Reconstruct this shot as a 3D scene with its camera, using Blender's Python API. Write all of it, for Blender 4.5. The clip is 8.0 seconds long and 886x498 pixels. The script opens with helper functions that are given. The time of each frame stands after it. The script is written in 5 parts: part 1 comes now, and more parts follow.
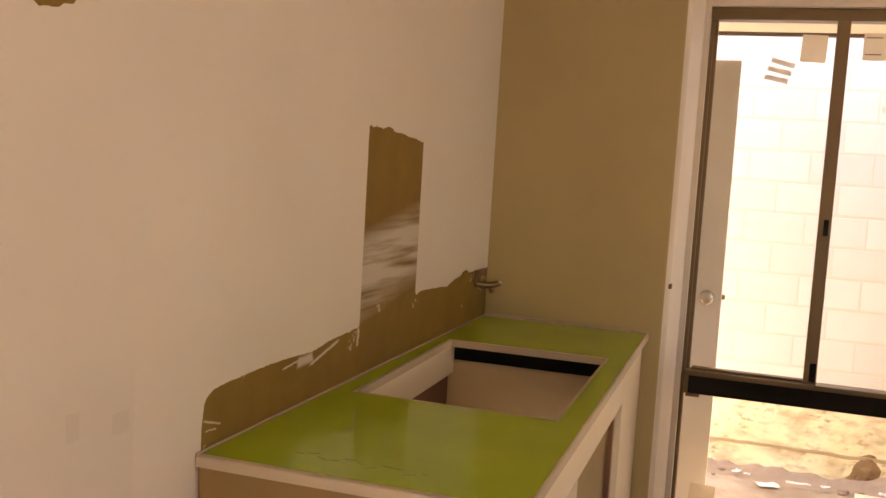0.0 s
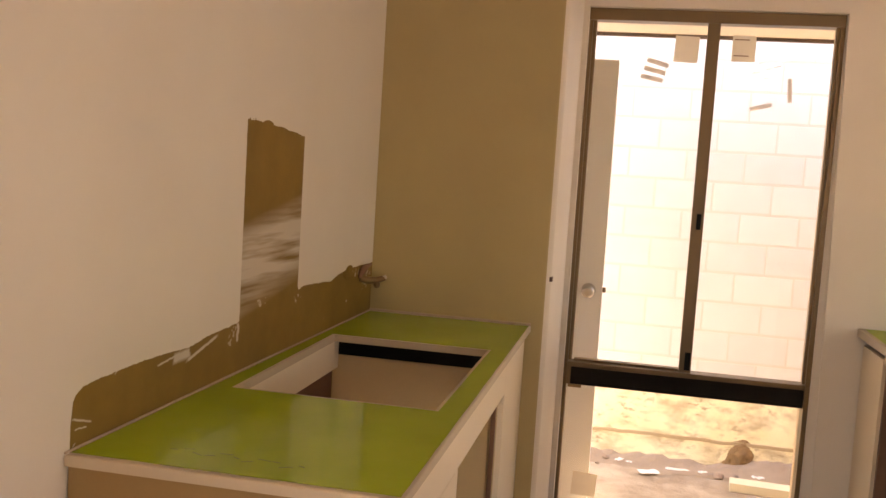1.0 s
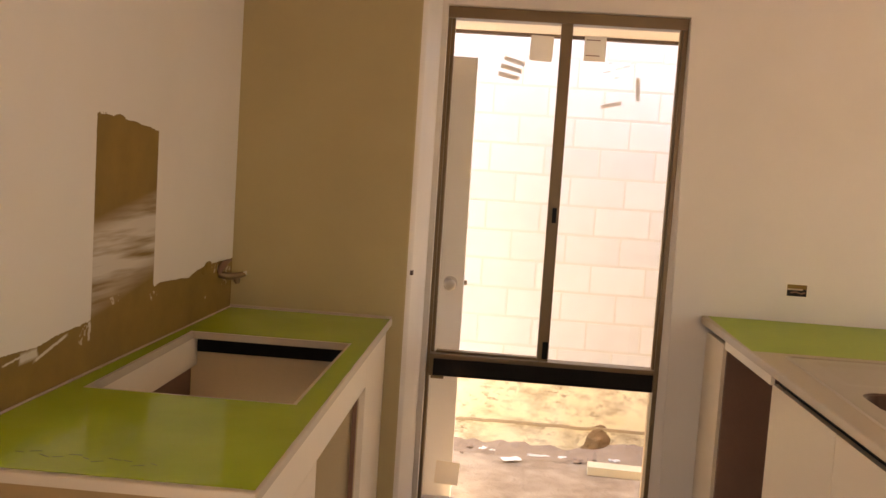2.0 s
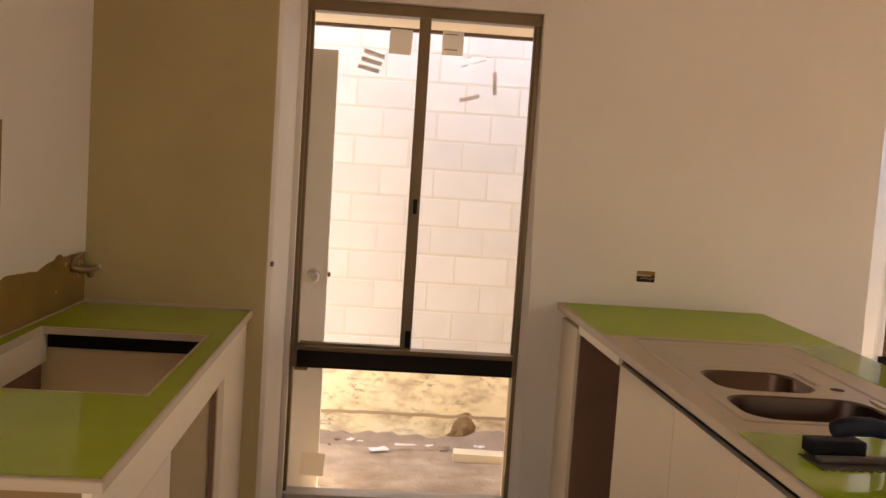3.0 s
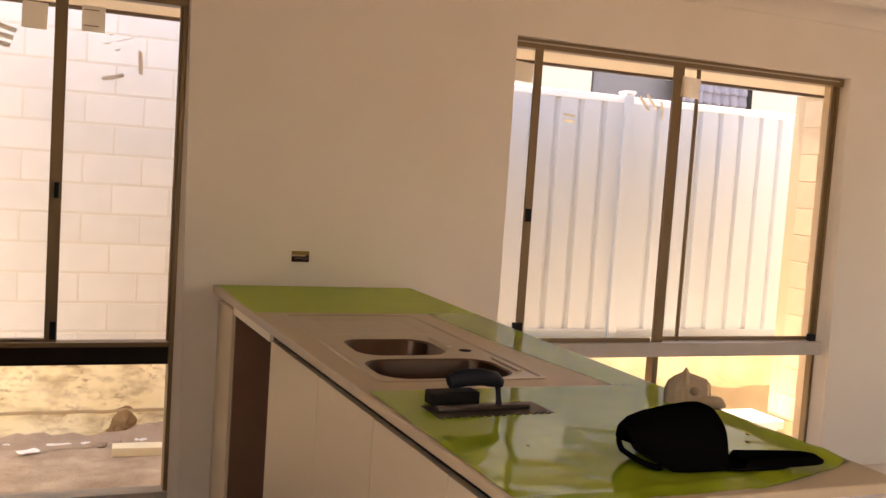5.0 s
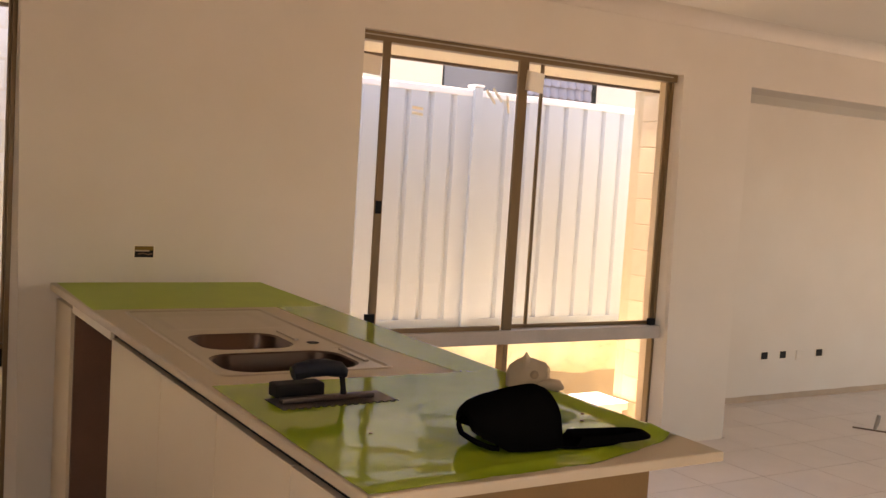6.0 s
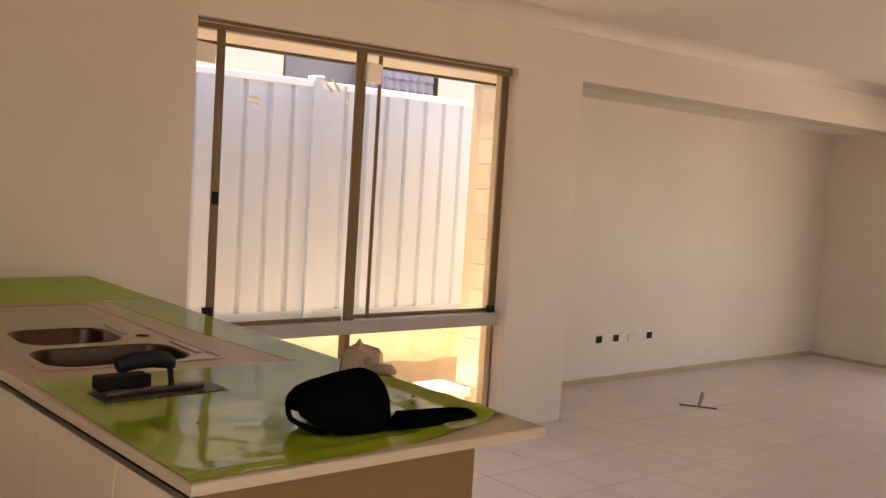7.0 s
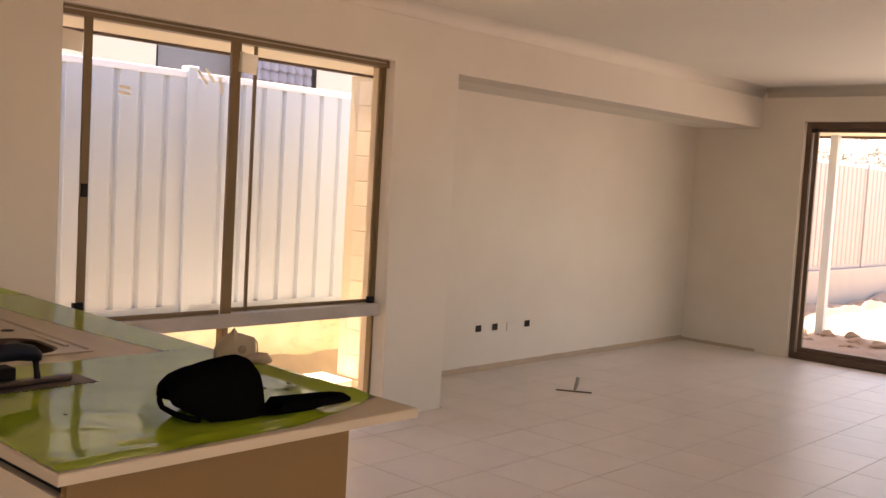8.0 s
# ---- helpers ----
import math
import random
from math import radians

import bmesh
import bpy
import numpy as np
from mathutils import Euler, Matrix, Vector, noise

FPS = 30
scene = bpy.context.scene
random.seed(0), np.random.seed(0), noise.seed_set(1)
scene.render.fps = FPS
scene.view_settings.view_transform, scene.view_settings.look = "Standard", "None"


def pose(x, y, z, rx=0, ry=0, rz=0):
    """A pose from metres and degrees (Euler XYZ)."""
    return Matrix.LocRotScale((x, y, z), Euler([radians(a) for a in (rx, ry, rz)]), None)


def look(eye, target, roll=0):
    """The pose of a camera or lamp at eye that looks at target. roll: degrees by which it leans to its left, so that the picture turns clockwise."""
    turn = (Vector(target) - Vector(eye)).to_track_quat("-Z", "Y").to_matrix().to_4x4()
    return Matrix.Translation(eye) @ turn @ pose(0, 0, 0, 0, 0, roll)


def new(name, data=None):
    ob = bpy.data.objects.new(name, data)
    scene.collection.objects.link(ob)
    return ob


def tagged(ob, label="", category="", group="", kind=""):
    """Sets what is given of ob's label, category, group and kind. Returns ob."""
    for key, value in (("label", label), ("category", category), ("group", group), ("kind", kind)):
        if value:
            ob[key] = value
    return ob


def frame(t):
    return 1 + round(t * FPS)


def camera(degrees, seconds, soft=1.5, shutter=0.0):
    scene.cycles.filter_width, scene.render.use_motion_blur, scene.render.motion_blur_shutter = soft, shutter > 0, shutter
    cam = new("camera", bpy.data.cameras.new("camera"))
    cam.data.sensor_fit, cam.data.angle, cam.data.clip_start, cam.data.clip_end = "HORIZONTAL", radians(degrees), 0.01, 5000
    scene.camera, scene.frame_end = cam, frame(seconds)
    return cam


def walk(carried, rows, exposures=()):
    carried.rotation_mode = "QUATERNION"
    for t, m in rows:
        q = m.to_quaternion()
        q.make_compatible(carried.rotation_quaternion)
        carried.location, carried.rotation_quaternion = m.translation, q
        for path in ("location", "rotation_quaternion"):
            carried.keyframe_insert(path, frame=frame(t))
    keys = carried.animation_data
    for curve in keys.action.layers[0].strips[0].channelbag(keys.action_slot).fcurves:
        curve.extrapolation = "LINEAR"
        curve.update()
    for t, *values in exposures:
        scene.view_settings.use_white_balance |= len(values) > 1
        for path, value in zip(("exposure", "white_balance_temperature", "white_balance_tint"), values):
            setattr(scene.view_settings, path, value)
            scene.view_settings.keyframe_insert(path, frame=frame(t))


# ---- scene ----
EXPO = 3.12
cam = camera(49.2, 8.0, soft=1.5)
PATH = [
    (0, (0.29, -0.329, 1.493), (-0.318, 1.566, 1.292), 3.4),
    (0.5, (0.303, -0.324, 1.489), (-0.207, 1.6, 1.292), 3.6),
    (1, (0.325, -0.334, 1.483), (-0.072, 1.617, 1.293), 3.6),
    (1.5, (0.344, -0.347, 1.489), (0.084, 1.627, 1.302), 3.7),
    (3, (0.406, -0.41, 1.476), (0.536, 1.578, 1.3), 3.8),
    (3.5, (0.439, -0.432, 1.467), (0.731, 1.539, 1.296), 3.8),
    (4, (0.457, -0.457, 1.463), (0.925, 1.481, 1.301), 3.9),
    (4.5, (0.472, -0.479, 1.455), (1.098, 1.414, 1.299), 3.9),
    (6, (0.511, -0.528, 1.448), (1.54, 1.181, 1.301), 3.6),
    (6.5, (0.524, -0.553, 1.442), (1.679, 1.073, 1.298), 3.5),
    (7, (0.533, -0.575, 1.438), (1.815, 0.954, 1.296), 3.5),
    (7.5, (0.53, -0.59, 1.433), (1.902, 0.858, 1.292), 3.3),
    (8, (0.524, -0.621, 1.425), (1.981, 0.742, 1.285), 3.3),
]
walk(cam, [(t, look(eye, target, roll)) for t, eye, target, roll in PATH], exposures=[(0.0, EXPO + 0.36, 9500, 27), (1.5, EXPO + 0.42, 9000, 26), (3.0, EXPO - 0.06, 9000, 25), (4.5, EXPO - 0.10, 9100, 26), (6.0, EXPO - 0.24, 9000, 25), (8.0, EXPO - 0.36, 8700, 27)])


# ---- light ----
world = bpy.data.worlds.new("sky")
scene.world = world
world.use_nodes = True
SUN_EL, SUN_AZ = radians(79), radians(350)   # azimuth from +y towards +x
_n = world.node_tree.nodes
_sky = _n.new("ShaderNodeTexSky")
_sky.sky_type = "NISHITA"
_sky.sun_disc = False
_sky.sun_elevation = SUN_EL
_sky.sun_rotation = SUN_AZ
_n["Background"].inputs["Strength"].default_value = 0.15
world.node_tree.links.new(_sky.outputs[0], _n["Background"].inputs["Color"])
sun_data = bpy.data.lights.new("sun", "SUN")
sun_data.energy, sun_data.angle, sun_data.color = 5.0, radians(0.6), (1.0, 0.95, 0.86)
sun = new("sun", sun_data)
sun_dir = Vector((math.sin(SUN_AZ) * math.cos(SUN_EL), math.cos(SUN_AZ) * math.cos(SUN_EL), math.sin(SUN_EL)))
sun.matrix_world = look(sun_dir * 30, (0, 0, 0))


EAST_GLASS = 9.24


def opening_light(name, place, target, w, h, watts, color):
    """An area lamp set in an opening, added to brighten the room."""
    d = bpy.data.lights.new(name, "AREA")
    d.shape, d.size, d.size_y, d.energy, d.color = "RECTANGLE", w, h, watts, color
    ob = new(name, d)
    ob.matrix_world = look(place, target)
    return ob


opening_light("slider_daylight", (EAST_GLASS + 0.02, 1.10, 1.08), (0, 1.0, 0.9), 1.6, 1.9, 4.0, (0.60, 0.80, 1.0))
# two added fill lamps behind the camera, in openings made up for them
opening_light("south_opening_daylight", (4.0, -3.83, 1.1), (3.6, 0, -1.0), 1.9, 2.0, 0.30, (1.0, 0.92, 0.80))
opening_light("west_opening_daylight", (-0.70, -1.3, 1.1), (3, -0.3, -0.4), 1.9, 2.0, 0.20, (1.0, 0.94, 0.85))

# ---- materials ----


class Nodes:
    """Short hand for a node tree."""

    def __init__(self, name):
        self.mat = bpy.data.materials.new(name)
        self.mat.use_nodes = True
        self.tree = self.mat.node_tree
        self.bsdf = self.tree.nodes["Principled BSDF"]

    def node(self, kind, **inputs):
        n = self.tree.nodes.new(kind)
        for k, v in inputs.items():
            self.put(n.inputs[k.replace("_", " ")], v)
        return n

    def put(self, socket, v):
        if isinstance(v, bpy.types.NodeSocket):
            self.tree.links.new(v, socket)
        else:
            socket.default_value = v

    def math(self, op, a, b=0.0, c=0.0):
        n = self.tree.nodes.new("ShaderNodeMath")
        n.operation = op
        for s, v in zip(n.inputs, (a, b, c)):
            self.put(s, v)
        return n.outputs[0]

    def mix(self, f, a, b):
        n = self.tree.nodes.new("ShaderNodeMix")
        n.data_type = "RGBA"
        self.put(n.inputs[0], f)
        self.put(n.inputs[6], a)
        self.put(n.inputs[7], b)
        return n.outputs[2]

    def noise(self, scale, detail=4.0, vector=None, rough=0.55):
        n = self.node("ShaderNodeTexNoise", Scale=scale, Detail=detail, Roughness=rough)
        self.put(n.inputs["Vector"], vector if vector is not None else self.coords())
        return n.outputs["Fac"]

    def coords(self):
        return self.node("ShaderNodeTexCoord").outputs["Object"]

    def place(self):
        return self.node("ShaderNodeNewGeometry").outputs["Position"]

    def ramp(self, f, *stops):
        n = self.tree.nodes.new("ShaderNodeValToRGB")
        self.put(n.inputs[0], f)
        e = n.color_ramp.elements
        while len(e) < len(stops):
            e.new(0.5)
        for el, (p, c) in zip(e, stops):
            el.position = p
            el.color = c if len(c) == 4 else (*c, 1)
        return n.outputs[0]

    def bump(self, height, strength=0.2, distance=0.002):
        n = self.node("ShaderNodeBump", Strength=strength, Distance=distance, Height=height)
        self.put(self.bsdf.inputs["Normal"], n.outputs[0])

    def set(self, **kw):
        for k, v in kw.items():
            self.put(self.bsdf.inputs[k.replace("_", " ")], v)
        return self.mat


def rgb(r, g, b):
    return (r, g, b, 1.0)


def surface(name, color, rough=0.6, vary=0.12, scale=6.0, fine=120.0, bump=0.15, metal=0.0, spec=0.5, coat=0.0, each=0.0, dist=0.002):
    """A plain material with variation at two scales, fine relief and, where asked, a tone of its own for each piece."""
    m = Nodes(name)
    big, small = m.noise(scale, 5), m.noise(fine, 3)
    tone = m.math("MULTIPLY_ADD", m.math("SUBTRACT", big, 0.5), vary * 2, 1.0)
    tone = m.math("MULTIPLY_ADD", m.math("SUBTRACT", small, 0.5), vary, tone)
    if each:
        rnd = m.node("ShaderNodeObjectInfo").outputs["Random"]
        tone = m.math("MULTIPLY_ADD", m.math("SUBTRACT", rnd, 0.5), each, tone)
    hsv = m.node("ShaderNodeHueSaturation", Color=rgb(*color), Value=tone)
    m.bump(small, bump, dist)
    r = m.math("MULTIPLY_ADD", m.math("SUBTRACT", big, 0.5), 0.05, rough)
    return m.set(Base_Color=hsv.outputs[0], Roughness=r, Metallic=metal, Specular_IOR_Level=spec, Coat_Weight=coat)


def raw_plaster_color(m, p):
    a = m.noise(7, 5, p)
    b = m.noise(60, 3, p)
    c = m.ramp(a, (0.3, (0.175, 0.100, 0.018)), (0.7, (0.235, 0.140, 0.028)))
    return m.mix(m.math("MULTIPLY", b, 0.14), c, rgb(0.30, 0.20, 0.065))


def white_paint_color(m, p):
    a = m.noise(1.3, 4, p)
    return m.ramp(a, (0.3, (0.63, 0.57, 0.49)), (0.7, (0.68, 0.625, 0.55)))


def paint():
    m = Nodes("white_wall_paint")
    p = m.place()
    m.bump(m.noise(220, 3, p), 0.12, 0.001)
    return m.set(Base_Color=white_paint_color(m, p), Roughness=m.math("MULTIPLY_ADD", m.noise(3, 3, p), 0.2, 0.4), Specular_IOR_Level=0.35)


def raw_plaster():
    m = Nodes("unpainted_plaster")
    p = m.place()
    m.bump(m.noise(90, 4, p), 0.25, 0.002)
    return m.set(Base_Color=raw_plaster_color(m, p), Roughness=0.7, Specular_IOR_Level=0.3)


def tan_wall():
    m = Nodes("tan_undercoat")
    p = m.place()
    c = m.ramp(m.noise(2.0, 4, p), (0.3, (0.385, 0.30, 0.150)), (0.7, (0.435, 0.345, 0.17)))
    m.bump(m.noise(160, 3, p), 0.15, 0.001)
    return m.set(Base_Color=c, Roughness=0.6, Specular_IOR_Level=0.3)


def patchy_wall():
    """White paint that was cut in roughly and left a bare patch and a bare band over the bench."""
    m = Nodes("part_painted_plaster")
    p = m.place()
    sep = m.node("ShaderNodeSeparateXYZ", Vector=p)
    y, z = sep.outputs[1], sep.outputs[2]
    wob = m.math("SUBTRACT", m.noise(22, 6, p, 0.7), 0.5)
    wob2 = m.math("SUBTRACT", m.noise(70, 5, p, 0.7), 0.5)
    turn = m.node("ShaderNodeMapping", Vector=p, Rotation=(radians(-17), 0, 0), Scale=(1, 1.0, 15.0))
    strokes = m.noise(2.6, 3, turn.outputs[0], 0.5)
    # bare upright patch
    yy = m.math("MULTIPLY_ADD", wob2, 0.006, y)
    corner = m.math("MULTIPLY", m.math("MAXIMUM", m.math("SUBTRACT", y, 1.94), 0.0), 0.12)
    zz = m.math("MULTIPLY_ADD", wob, 0.02, m.math("MULTIPLY_ADD", m.math("SUBTRACT", strokes, 0.5), 0.04, m.math("ADD", z, corner)))
    patch = m.math("MULTIPLY", m.math("COMPARE", yy, 1.991, 0.186), m.math("COMPARE", zz, 1.297, 0.243))
    # bare band with a cut-in upper edge
    cut_in = ((1.130, 0.930), (1.136, 1.018), (1.150, 1.036), (1.172, 1.044), (1.222, 1.048), (1.43, 1.050), (1.50, 1.045), (1.56, 1.043), (1.633, 1.053), (1.75, 1.058), (1.80, 1.060),
              (1.839, 1.079), (1.86, 1.10), (2.172, 1.12), (2.182, 1.093), (2.22, 1.100), (2.33, 1.094), (2.45, 1.087), (2.52, 1.100), (2.60, 1.106))
    edge = m.ramp(m.math("DIVIDE", m.math("SUBTRACT", y, 1.0), 2.0), *[((a - 1.0) / 2, ((b - 0.9) * 4,) * 3) for a, b in cut_in])
    top = m.math("MULTIPLY_ADD", edge, 0.25, 0.9)
    zb = m.math("MULTIPLY_ADD", wob2, 0.010, m.math("MULTIPLY_ADD", wob, 0.006, m.math("MULTIPLY_ADD", m.math("SUBTRACT", strokes, 0.5), 0.008, z)))
    band = m.math("MULTIPLY", m.math("LESS_THAN", zb, top), m.math("GREATER_THAN", m.math("MULTIPLY_ADD", wob2, 0.004, y), 1.1345))

    def stroke(y0, z0, slope, reach, half, soft):
        """A dab of white paint dragged along a slanting line."""
        off = m.math("ABSOLUTE", m.math("SUBTRACT", m.math("MULTIPLY_ADD", wob2, 0.008, z), m.math("MULTIPLY_ADD", m.math("SUBTRACT", y, y0), slope, z0)))
        across = m.node("ShaderNodeMapRange", Value=off, From_Min=half, From_Max=half * soft).outputs[0]
        along = m.node("ShaderNodeMapRange", Value=m.math("ABSOLUTE", m.math("MULTIPLY_ADD", wob, 0.05, m.math("SUBTRACT", y, y0))), From_Min=reach, From_Max=reach * 0.8).outputs[0]
        return m.math("MULTIPLY", across, along)
    dabs = stroke(1.525, 1.031, 0.02, 0.042, 0.014, 0.4)
    for args in ((1.620, 1.031, 0.22, 0.080, 0.0045, 0.5), (1.475, 1.034, 0.10, 0.05, 0.003, 0.4), (1.796, 1.036, 0.0, 0.0065, 0.024, 0.8), (1.168, 0.983, -0.30, 0.03, 0.003, 0.3), (1.165, 0.970, -0.1, 0.02, 0.002, 0.3), (1.886, 1.088, 0.0, 0.008, 0.010, 0.7)):
        dabs = m.math("MAXIMUM", dabs, stroke(*args))
    bare = m.math("MAXIMUM", patch, m.math("MULTIPLY", band, m.math("SUBTRACT", 1.0, m.math("MULTIPLY", dabs, 0.75))))
    # dry brush strokes across the lower part of the patch
    rel = m.math("MULTIPLY_ADD", m.math("SUBTRACT", y, 1.805), -0.16, z)
    zone = m.node("ShaderNodeMapRange", Value=rel, From_Min=1.30, From_Max=1.245).outputs[0]
    zone2 = m.node("ShaderNodeMapRange", Value=rel, From_Min=1.06, From_Max=1.13).outputs[0]
    inside = m.math("COMPARE", yy, 1.991, 0.186)
    brushed = m.math("MULTIPLY", m.math("MULTIPLY", zone, zone2), m.math("MULTIPLY", inside, m.node("ShaderNodeMapRange", Value=strokes, From_Min=0.30, From_Max=0.56).outputs[0]))
    brushed = m.math("MULTIPLY", brushed, 0.7)
    flecks = m.math("MULTIPLY", m.math("LESS_THAN", z, 1.1), m.math("MULTIPLY", m.math("GREATER_THAN", m.noise(7, 2, p), 0.64), m.math("GREATER_THAN", m.noise(60, 4, p), 0.56)))
    bare = m.math("MULTIPLY", bare, m.math("SUBTRACT", 1.0, m.math("MAXIMUM", brushed, m.math("MULTIPLY", flecks, 0.5))))
    # grey filler marks low on the wall
    mark = m.math("MAXIMUM", m.math("MULTIPLY", m.math("COMPARE", m.math("MULTIPLY_ADD", wob, 0.02, z), 1.068, 0.022), m.math("COMPARE", m.math("MULTIPLY_ADD", wob, 0.02, y), 0.802, 0.015)), m.math("MULTIPLY", m.math("COMPARE", m.math("MULTIPLY_ADD", wob, 0.02, z), 1.047, 0.018), m.math("COMPARE", m.math("MULTIPLY_ADD", wob2, 0.02, y), 0.910, 0.020)))
    coat = m.math("MULTIPLY", m.math("LESS_THAN", m.math("MULTIPLY_ADD", wob2, 0.02, y), 0.942), m.node("ShaderNodeMapRange", Value=m.math("MULTIPLY_ADD", wob, 0.05, z), From_Min=1.17, From_Max=1.06).outputs[0])
    mark = m.math("MAXIMUM", mark, m.math("MULTIPLY", coat, 0.45))
    white = m.mix(m.math("MULTIPLY", mark, 0.28), white_paint_color(m, p), rgb(0.42, 0.36, 0.30))
    col = m.mix(bare, white, raw_plaster_color(m, p))
    h = m.math("MULTIPLY_ADD", bare, -0.6, m.math("MULTIPLY", m.noise(160, 3, p), 0.5))
    m.bump(h, 0.25, 0.0015)
    return m.set(Base_Color=col, Roughness=m.math("MULTIPLY_ADD", bare, 0.25, 0.45), Specular_IOR_Level=0.35)


def tile_mat():
    m = Nodes("cream_porcelain")
    p = m.place()
    rnd = m.node("ShaderNodeObjectInfo").outputs["Random"]
    isl = m.node("ShaderNodeNewGeometry").outputs["Random Per Island"]
    a = m.noise(4.0, 5, p)
    c = m.ramp(a, (0.3, (0.66, 0.60, 0.57)), (0.7, (0.72, 0.655, 0.625)))
    tone = m.math("MULTIPLY_ADD", m.math("ADD", rnd, isl), 0.05, 0.95)
    hsv = m.node("ShaderNodeHueSaturation", Color=c, Value=tone)
    worn = m.noise(5.0, 2, p)
    return m.set(Base_Color=hsv.outputs[0], Roughness=m.math("MULTIPLY_ADD", worn, 0.12, 0.285), Specular_IOR_Level=0.5)


def film_mat(name="green_protective_film", rough=0.06, ior=1.215, tone=0.80):
    m = Nodes(name)
    p = m.place()
    a, b = m.noise(5, 5, p), m.noise(40, 4, p)
    c = m.ramp(a, (0.3, (0.295 * tone, 0.415 * tone, 0.022)), (0.7, (0.345 * tone, 0.465 * tone, 0.034)))
    pale = m.node("ShaderNodeMapRange", Value=m.noise(9, 5, p, 0.6), From_Min=0.58, From_Max=0.8).outputs[0]
    c = m.mix(m.math("MULTIPLY", pale, 0.12), c, rgb(0.42, 0.48, 0.14))
    crumple = m.math("ABSOLUTE", m.math("SUBTRACT", m.noise(16, 2, p), 0.5))
    m.bump(m.math("MULTIPLY_ADD", crumple, 0.9, m.math("MULTIPLY_ADD", b, 0.12, m.noise(7, 2, p))), 0.016, 0.003)
    return m.set(Base_Color=c, Roughness=m.math("MULTIPLY_ADD", a, 0.02, rough), IOR=ior)


def block_mat():
    m = Nodes("pale_concrete_block")
    p = m.place()
    rnd = m.node("ShaderNodeObjectInfo").outputs["Random"]
    a = m.noise(8, 5, p)
    c = m.ramp(a, (0.3, (0.59, 0.59, 0.555)), (0.7, (0.645, 0.645, 0.61)))
    hsv = m.node("ShaderNodeHueSaturation", Color=c, Value=m.math("MULTIPLY_ADD", rnd, 0.10, 0.94))
    m.bump(m.noise(150, 3, p), 0.15, 0.001)
    return m.set(Base_Color=hsv.outputs[0], Roughness=0.85)


def stained_render(name="stained_render", lift=1.0, dirt=0.8):
    m = Nodes(name)
    p = m.place()
    flat = m.node("ShaderNodeMapping", Vector=p, Scale=(1, 1, 1.8)).outputs[0]
    c = m.ramp(m.noise(4, 5, p), (0.3, (0.57 * lift, 0.495 * lift, 0.30 * lift)), (0.7, (0.65 * lift, 0.595 * lift, 0.44 * lift)))
    smear = m.node("ShaderNodeMapRange", Value=m.noise(5.5, 6, flat, 0.65), From_Min=0.48, From_Max=0.66).outputs[0]
    c = m.mix(m.math("MULTIPLY", smear, dirt), c, rgb(0.24, 0.14, 0.05))
    cluster = m.node("ShaderNodeMapRange", Value=m.noise(3.6, 4, p), From_Min=0.44, From_Max=0.58).outputs[0]
    specks = m.node("ShaderNodeMapRange", Value=m.noise(21, 5, flat, 0.62), From_Min=0.54, From_Max=0.62).outputs[0]
    c = m.mix(m.math("MULTIPLY", m.math("MULTIPLY", specks, cluster), dirt * 1.15), c, rgb(0.20, 0.12, 0.045))
    m.bump(m.noise(60, 4, p), 0.5, 0.004)
    return m.set(Base_Color=c, Roughness=0.9)


def soil_mat():
    m = Nodes("builders_sand")
    p = m.place()
    a, b = m.noise(1.6, 6, p, 0.65), m.noise(28, 5, p)
    a = m.math("MULTIPLY_ADD", m.math("SUBTRACT", m.noise(7, 5, p, 0.6), 0.5), 0.8, a)
    c = m.ramp(a, (0.32, (0.27, 0.19, 0.125)), (0.66, (0.52, 0.41, 0.30)))
    c = m.mix(m.math("MULTIPLY", b, 0.35), c, rgb(0.46, 0.36, 0.26))
    m.bump(b, 0.8, 0.02)
    return m.set(Base_Color=c, Roughness=0.95)


def glass_mat():
    m = Nodes("window_glass")
    t = m.tree
    tr = m.node("ShaderNodeBsdfTransparent", Color=rgb(0.97, 0.98, 0.97))
    gl = m.node("ShaderNodeBsdfGlossy", Roughness=0.01)
    facing = m.node("ShaderNodeLayerWeight", Blend=0.5).outputs["Facing"]
    fr = m.math("MULTIPLY_ADD", m.math("POWER", facing, 5.0), 0.9, 0.035)
    mx = t.nodes.new("ShaderNodeMixShader")
    t.links.new(fr, mx.inputs[0])
    t.links.new(tr.outputs[0], mx.inputs[1])
    t.links.new(gl.outputs[0], mx.inputs[2])
    t.links.new(mx.outputs[0], t.nodes["Material Output"].inputs[0])
    return m.mat


WHITE = paint()
PATCHY = patchy_wall()
TAN = tan_wall()
RAW = raw_plaster()
RAW_PALE = surface("pale_raw_plaster", (0.44, 0.34, 0.25), 0.85, 0.15, 9, 120, 0.3)
TILE = tile_mat()
FILM = film_mat()
# Copies of the one film, each toned and glossed to suit its own light.
STOVE_FILM = film_mat("stove_green_film", 0.05, 1.42, 0.95)
FILM_WALL_END = film_mat("wall_end_green_film", 0.38, 1.28, 1.02)
BLOCK = block_mat()
STAINED = stained_render("stained_render", 1.46, 0.55)
LIMESTONE = stained_render("stained_limestone", 1.38, 0.15)
SOIL = soil_mat()
GLASS = glass_mat()
GROUT = surface("grey_grout", (0.15, 0.11, 0.085), 0.9, 0.2, 12, 200, 0.3)
CEILING = surface("ceiling_paint", (0.76, 0.715, 0.635), 0.7, 0.04, 1.5, 200, 0.05)
STONE = surface("beige_stone", (0.48, 0.39, 0.275), 0.42, 0.04, 4, 20, 0.0)
